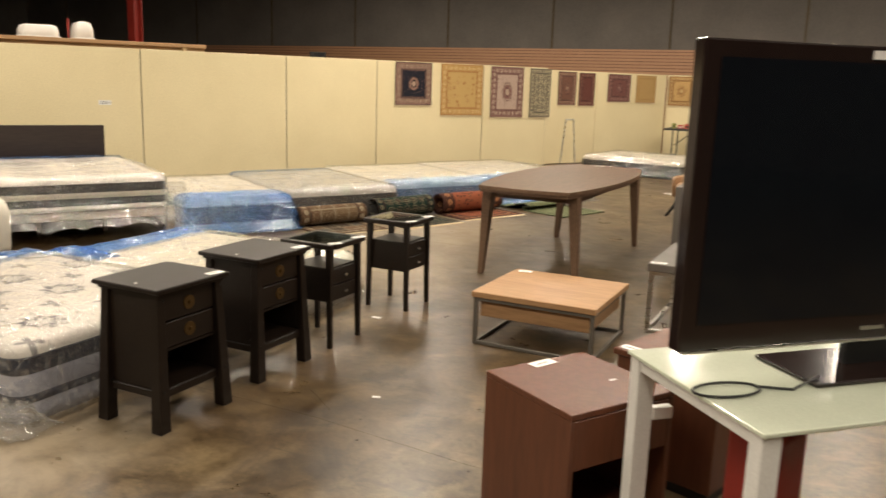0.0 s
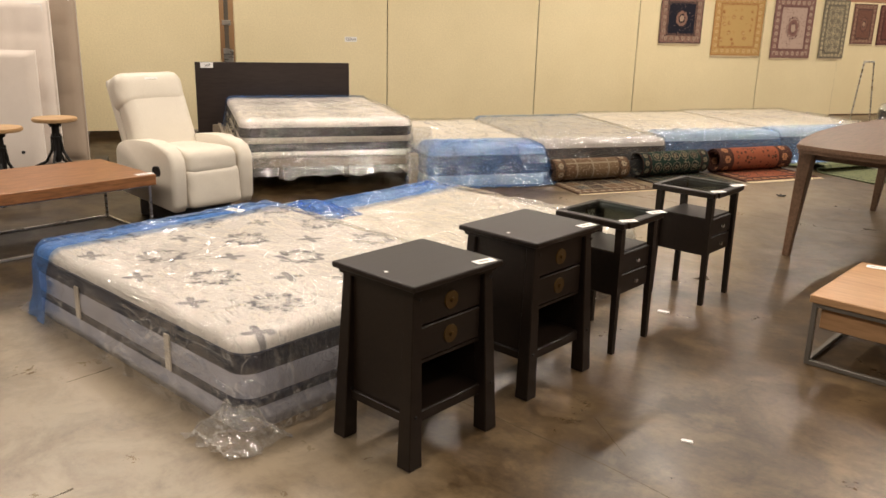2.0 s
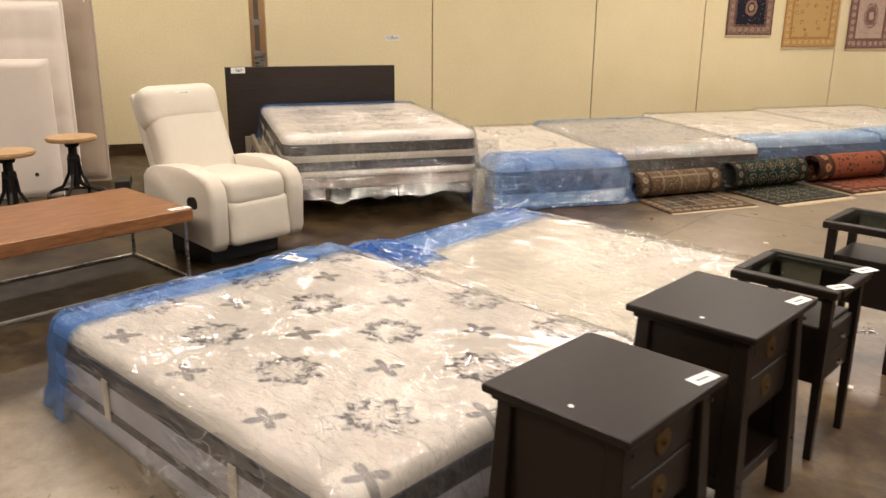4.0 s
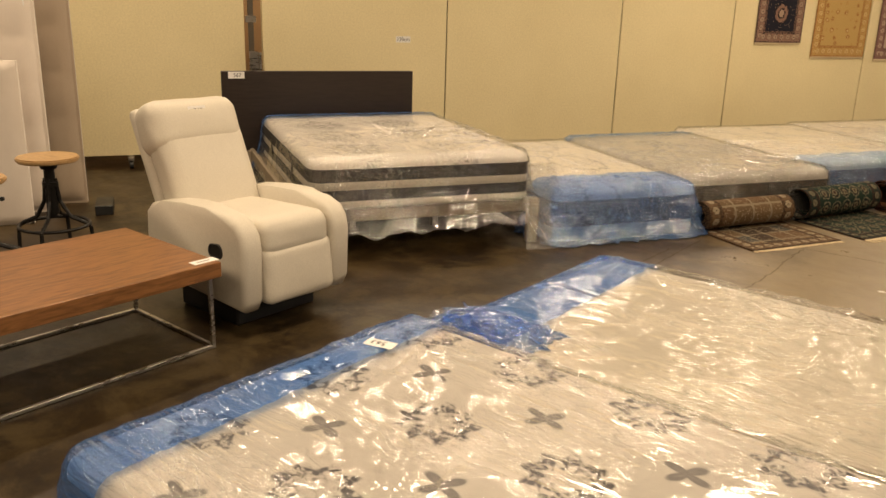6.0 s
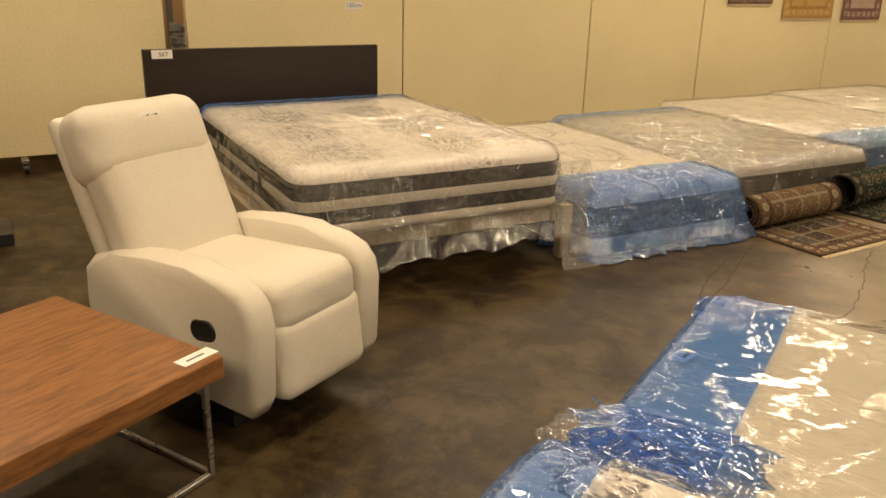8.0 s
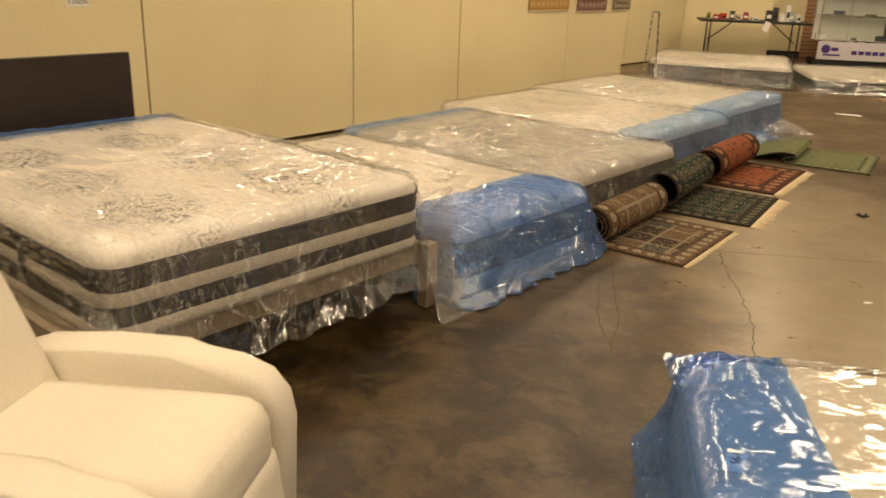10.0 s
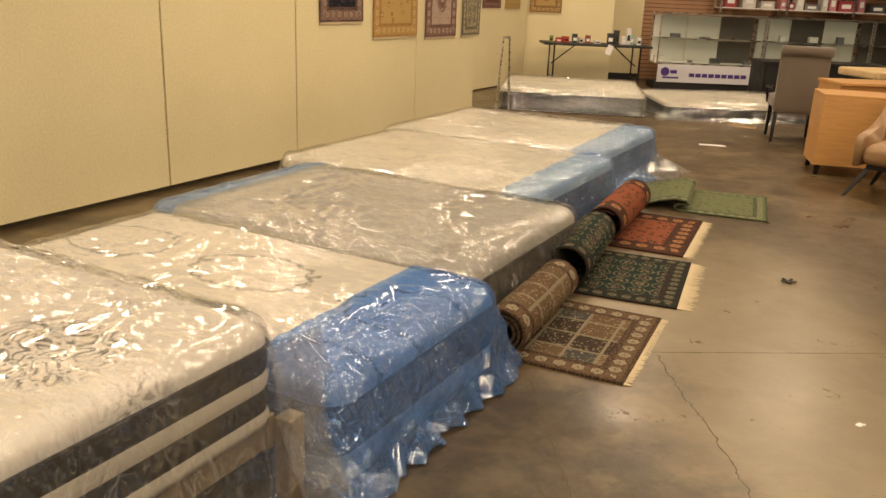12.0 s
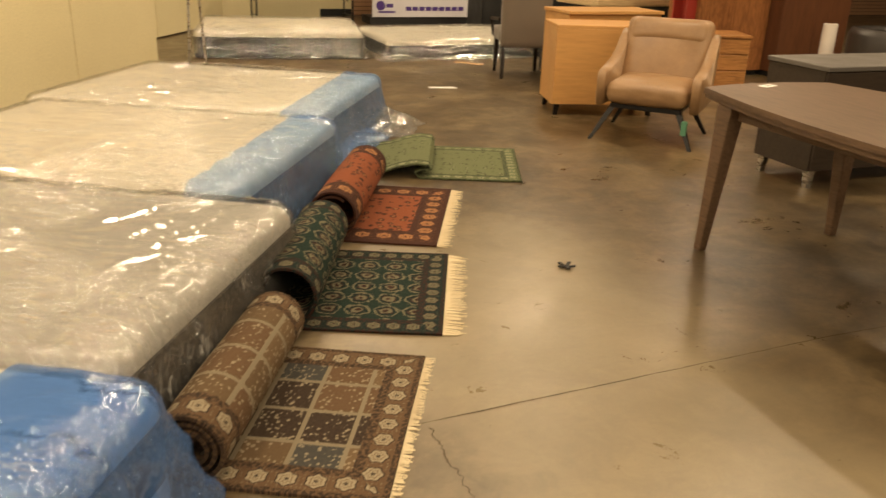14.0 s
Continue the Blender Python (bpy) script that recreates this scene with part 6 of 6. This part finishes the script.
column("column_1", "red painted steel column", 1.12, 13.35, 0.24)
column("column_2", "red painted steel column", -13.6, 13.6, 0.20)
column("column_3", "red painted steel column", -14.3, 7.0, 0.20)
column("column_4", "red painted steel column", 3.2, 18.6, 0.20)


# ---- folding table with boxed goods ----
ft = thing("folding_table", "black folding table before the partition", "table", G(-2.25, 18.28))
part("tabletop", box(-0.90, 0.90, -0.36, 0.36, 0.72, 0.755, 0.01, 2), RUBBER, ft)
for x in (-0.72, 0.72):
    for y in (-0.28, 0.28):
        part("leg", rod(bmesh.new(), (x, y, 0), (x, y, 0.72), 0.013, n=8), BLACK, ft)
    part("cross_bar", rod(bmesh.new(), (x, -0.28, 0.20), (x, 0.28, 0.20), 0.010, n=8), BLACK, ft)
    part("brace", rod(bmesh.new(), (x, 0, 0.40), (x * 0.45, 0, 0.72), 0.010, n=8), BLACK, ft)
goods = [(-0.75, 0.06, 0.10, (0.25, 0.28, 0.05)), (-0.62, 0.09, 0.07, (0.5, 0.04, 0.03)), (-0.50, 0.10, 0.09, (0.55, 0.05, 0.04)), (-0.36, 0.08, 0.14, (0.05, 0.05, 0.05)), (-0.25, 0.07, 0.08, (0.6, 0.55, 0.5)),
         (-0.12, 0.08, 0.12, (0.30, 0.05, 0.04)), (0.02, 0.10, 0.05, (0.7, 0.68, 0.64)), (0.25, 0.10, 0.17, (0.03, 0.03, 0.03)), (0.36, 0.08, 0.22, (0.05, 0.05, 0.06)), (0.46, 0.08, 0.13, (0.72, 0.70, 0.66)),
         (0.55, 0.07, 0.26, (0.75, 0.73, 0.70)), (0.63, 0.06, 0.16, (0.35, 0.5, 0.5)), (0.72, 0.07, 0.12, (0.70, 0.74, 0.72))]
for i, (x, w, h, c) in enumerate(goods):
    g = thing("carton", "small printed carton on the folding table", "box", G(-2.25 + x, 18.22 + 0.05 * (i % 3), 0.755, (i * 37) % 25 - 12), "cartons on the folding table")
    part("carton_body", box(-w / 2, w / 2, -w / 2, w / 2, 0, h, 0.002), surf("carton_print", c, None, 0.5, bump=0), g)
    part("carton_label", box(-w * 0.35, w * 0.35, -w / 2 - 0.001, -w / 2 + 0.001, h * 0.25, h * 0.6), PAPER if i % 2 else INK, g)
    part("carton_lid", box(-w / 2 + 0.001, w / 2 - 0.001, -w / 2 + 0.001, w / 2 - 0.001, h, h + 0.004), PAPER if c[0] > 0.6 else surf("carton_lid_print", tuple(x_ * 0.8 for x_ in c), None, 0.5, bump=0), g)
lf = thing("price_sheet", "white price sheet hanging over the table edge", "paper", G(-2.08, 17.915, 0.66, 0))
part("sheet", box(-0.05, 0.05, -0.003, 0.0, -0.06, 0.096), PAPER, lf).rotation_euler = (0, radians(20), 0)


# ---- glass show cases with a sign board along their foot ----
SIGNBOARD = surf("pale_sign_board", (0.66, 0.64, 0.68), (0.62, 0.60, 0.64), 0.4, bump=0)
PURPLE = surf("purple_print", (0.07, 0.03, 0.20), (0.06, 0.025, 0.18), 0.5, bump=0)
CASEBACK = surf("case_backing", (0.78, 0.76, 0.70), (0.72, 0.70, 0.64), 0.6, bump=0.03)


def show_case(u0, seed):
    ob = thing("show_case", "chrome-framed glass show case with a printed sign board", "display case", G(u0, 18.73), "glass show cases")
    L, D, H = 1.86, 0.55, 1.30
    part("base", box(0, L, 0.02, D, 0, 0.12), RUBBER, ob)
    sg = part("sign_board", box(0.03, L - 0.03, -0.006, 0.012, 0.12, 0.43, 0.003), SIGNBOARD, ob, "pale sign board with purple print")
    bm = loft(0.075, 0.075, 0.07, [(0.0, 0.0), (0.0, 0.003)], (False, True), None, 6, 3)
    lg = part("emblem", bm, PURPLE, sg, "plain purple emblem")
    lg.matrix_local = pose(0.17, -0.0065, 0.30, 90, 0, 0)
    part("emblem_bar", box(0.13, 0.42, -0.010, -0.006, 0.185, 0.215), PURPLE, sg)
    part("emblem_bar", box(0.26, 0.38, -0.010, -0.006, 0.27, 0.33), PURPLE, sg)
    for j in range(9):
        part("print_bar", box(0.60 + j * 0.115, 0.60 + j * 0.115 + 0.095, -0.010, -0.006, 0.22, 0.285), PURPLE, sg)
    part("inner_floor", box(0.02, L - 0.02, 0.02, D, 0.43, 0.45), CASEBACK, ob)
    for k in range(3):
        x0 = 0.03 + k * (L - 0.06) / 3
        part("rear_door", box(x0, x0 + (L - 0.06) / 3 - 0.01, D - 0.02, D - 0.008, 0.45, H - 0.05), CASEBACK if (k + seed) % 3 else GREYLAQUER, ob)
    for x in (0.012, L - 0.012):
        part("upright", box(x - 0.012, x + 0.012, 0.0, 0.024, 0.43, H, 0.002), STEEL, ob)
        part("upright", box(x - 0.012, x + 0.012, D - 0.024, D, 0.43, H, 0.002), STEEL, ob)
    for z in (0.43, H - 0.03):
        part("rail", box(0.024, L - 0.024, 0.0, 0.024, z, z + 0.03, 0.002), STEEL, ob)
    part("top_glass", box(0.0, L, 0.0, D, H, H + 0.008), CLEARGLASS, ob)
    part("glass_shelf", box(0.03, L - 0.03, 0.12, D - 0.03, 0.86, 0.868), CLEARGLASS, ob)
    part("shelf_edge", box(0.03, L - 0.03, 0.11, 0.118, 0.85, 0.88), STEEL, ob)
    g = part("front_glass", box(0.026, L - 0.026, 0.008, 0.013, 0.462, H - 0.032), CLEARGLASS, ob)
    g.visible_shadow = False
    rnd = random.Random(seed)
    for j in range(7):
        x = 0.15 + j * 0.25 + rnd.uniform(-0.05, 0.05)
        w, h = rnd.uniform(0.06, 0.2), rnd.uniform(0.03, 0.12)
        z = 0.869 if j % 2 else 0.451
        col = rnd.choice([(0.05, 0.05, 0.05), (0.5, 0.06, 0.03), (0.7, 0.68, 0.62), (0.12, 0.12, 0.13)])
        pk = thing("carton", "small boxed article in a show case", "box", G(u0 + x, 18.73 + 0.30, z), "goods in the show cases")
        part("carton_body", box(-w / 2, w / 2, -0.05, 0.05, 0, h, 0.003), surf("case_goods", col, None, 0.5, bump=0), pk)
        part("carton_lid", box(-w / 2 + 0.002, w / 2 - 0.002, -0.048, 0.048, h, h + 0.004), surf("case_goods_lid", tuple(c * 0.8 for c in col), None, 0.5, bump=0), pk)
    return ob


for i in range(3):
    show_case(-1.05 + i * 1.88, i + 1)


# stock shelf behind the show cases
ss = thing("stock_shelf", "white steel stock shelf with boxed goods on it", "shelf", G(1.9, 19.95))
for z in (1.42, 1.85, 2.25):
    part("shelf_board", box(-1.6, 2.2, -0.18, 0.18, z - 0.02, z, 0.003), WHITEPAINT, ss)
for x in (-1.58, -0.35, 0.9, 2.18):
    part("post", box(x - 0.015, x + 0.015, -0.18, -0.15, 0, 2.3), STEEL, ss)
    part("post", box(x - 0.015, x + 0.015, 0.15, 0.18, 0, 2.3), STEEL, ss)
rnd = random.Random(5)
x = -1.5
while x < 2.1:
    w, h = rnd.uniform(0.08, 0.30), rnd.uniform(0.08, 0.28)
    col = rnd.choice([(0.6, 0.57, 0.52), (0.55, 0.22, 0.25), (0.06, 0.06, 0.06), (0.7, 0.68, 0.62), (0.2, 0.2, 0.22), (0.35, 0.05, 0.07)])
    pk = thing("carton", "boxed article on the stock shelf", "box", G(1.9 + x + w / 2, 19.93, 1.42), "goods on the stock shelf")
    part("carton_body", box(-w / 2, w / 2, -0.1, 0.1, 0, h, 0.003), surf("stock_print", col, None, 0.5, bump=0), pk)
    part("carton_label", box(-w * 0.3, w * 0.3, -0.102, -0.098, h * 0.3, h * 0.7), PAPER, pk)
    x += w + rnd.uniform(0.01, 0.12)

# clothes rail at the end of the partition
cr = thing("garment_rail", "bare bright steel garment rail", "rail", pose(-10.80, 10.52, 0))
for y in (-0.16, 0.16):
    part("upright", rod(bmesh.new(), (0, y * 1.25, 0.0), (0, y * 0.55, 0.98), 0.012, n=10), STEEL, cr)
part("top_bar", rod(bmesh.new(), (0, -0.09, 0.98), (0, 0.09, 0.98), 0.012, n=10), STEEL, cr)
part("foot_bar", rod(bmesh.new(), (0, -0.2, 0.015), (0, 0.2, 0.015), 0.013, n=10), RUBBER, cr)

# things behind the partition, showing above it and through its gap
sh = thing("storage_rack", "brown wooden storage rack behind the partition", "rack", pose(-12.3, -0.6, 0))
part("top_board", box(-0.4, 0.4, -4.2, 5.0, 1.93, 1.98, 0.004), CARD, sh)
part("back_board", box(0.30, 0.33, -4.2, 5.0, 0.2, 1.93), CARD, sh)
for y in (-4.1, -1.2, 1.8, 4.7):
    part("post", box(-0.38, -0.33, y - 0.03, y + 0.03, 0, 1.93), PINE, sh)
    part("post", box(0.335, 0.385, y - 0.03, y + 0.03, 0, 1.93), PINE, sh)
pz = thing("upright_post", "grey steel post in the gap of the partition", "post", pose(-11.30, 1.36, 0))
part("post", box(-0.02, 0.02, -0.025, 0.025, 0, 1.60, 0.003), GREYSTEEL, pz)
part("clamp", box(-0.03, 0.03, -0.05, 0.05, 1.30, 1.36, 0.004), STEEL, pz)
lt = thing("louvre_panel", "small pale louvred part beside the post", "panel", pose(-11.0, 1.35, 0.945))
part("fin", box(-0.02, 0.02, -0.05, 0.03, -0.9, 0.10, 0.003), STEEL, lt)
part("fin", box(-0.02, 0.02, 0.035, 0.06, -0.9, 0.09, 0.003), STEEL, lt)


def bin_tub(y, w, h, r):
    t = thing("storage_tub", "white plastic tub upside down on the rack", "tub", pose(-12.3, y, 1.98), "tubs on the rack")
    part("tub_body", loft(0.20, w / 2, r, [(0.0, 0.0), (0.01, h * 0.6), (0.04, h * 0.92), (0.09, h)], (True, True), None, 6, 4), WHITEPAINT, t, smooth=True)
    part("rim", loft(0.215, w / 2 + 0.015, r, [(0.0, 0.0), (0.0, 0.02), (0.01, 0.022)], (True, True), None, 6, 4), WHITEPAINT, t)


bin_tub(2.25, 0.50, 0.17, 0.10)
bin_tub(2.80, 0.26, 0.24, 0.06)
bin_tub(0.72, 0.22, 0.18, 0.06)
pl = thing("red_pole", "thin red pole standing on the rack", "pole", pose(-12.3, 2.63, 1.98))
part("pole", rod(bmesh.new(), (0, 0, 0), (0, 0, 0.26), 0.014, n=10), REDPAINT, pl)
part("cap", rod(bmesh.new(), (0, 0, 0.26), (0, 0, 0.27), 0.018, n=10), REDPAINT, pl)
sb = thing("loudspeaker", "small black box on top of the partition", "speaker", pose(-11.10, 5.80, PANEL_TOP))
part("cabinet", box(-0.05, 0.05, -0.11, 0.11, 0, 0.075, 0.006), RUBBER, sb)
part("grille", box(0.05, 0.054, -0.09, 0.09, 0.012, 0.062), BLACK, sb)
pb = thing("notice_board", "plain grey notice board on the slatted wall", "board", G(-2.55, BACK - 0.025, 2.08))
part("board", box(-0.42, 0.42, 0, 0.02, -0.22, 0.22, 0.004), GREYLAQUER, pb)
part("frame", box(-0.44, 0.44, 0.012, 0.022, -0.24, 0.24, 0.004), STEEL, pb)

# litter on the floor
def litter(label, m, w, d, mt, name="paper_scrap"):
    t = thing(name, label, "litter", m, "litter on the floor")
    part("scrap", box(-w / 2, w / 2, -d / 2, d / 2, 0, 0.003), mt, t)
    part("torn_corner", box(w * 0.2, w * 0.55, -d * 0.7, -d * 0.3, 0.0, 0.006), mt, t)


litter("scrap of brown card on the floor", pose(-8.14, 12.04, 0, 0, 0, -15), 0.36, 0.10, CARD)
litter("scrap of white paper on the floor", pose(-8.15, 10.3, 0, 0, 0, 20), 0.26, 0.07, PAPER)
litter("scrap of white paper on the floor", G(-1.52, 3.75, 0, 20), 0.04, 0.018, PAPER)
litter("scrap of white paper under the side table", G(-2.25, 4.95, 0, 10), 0.06, 0.03, PAPER)
litter("scrap of white paper on the floor", pose(-6.35, 4.25, 0, 0, 0, 60), 0.03, 0.02, PAPER)
lv = thing("dead_leaf", "small crumpled brown leaf on the floor", "leaf", pose(-6.802, 5.849, 0))
for k in range(5):
    a = radians(k * 72)
    part("leaf_lobe", box(0.004, 0.045, -0.008, 0.008, 0.001, 0.008, 0.002, 1, pose(0, 0, 0, 0, -12, k * 72)), BLACK, lv)
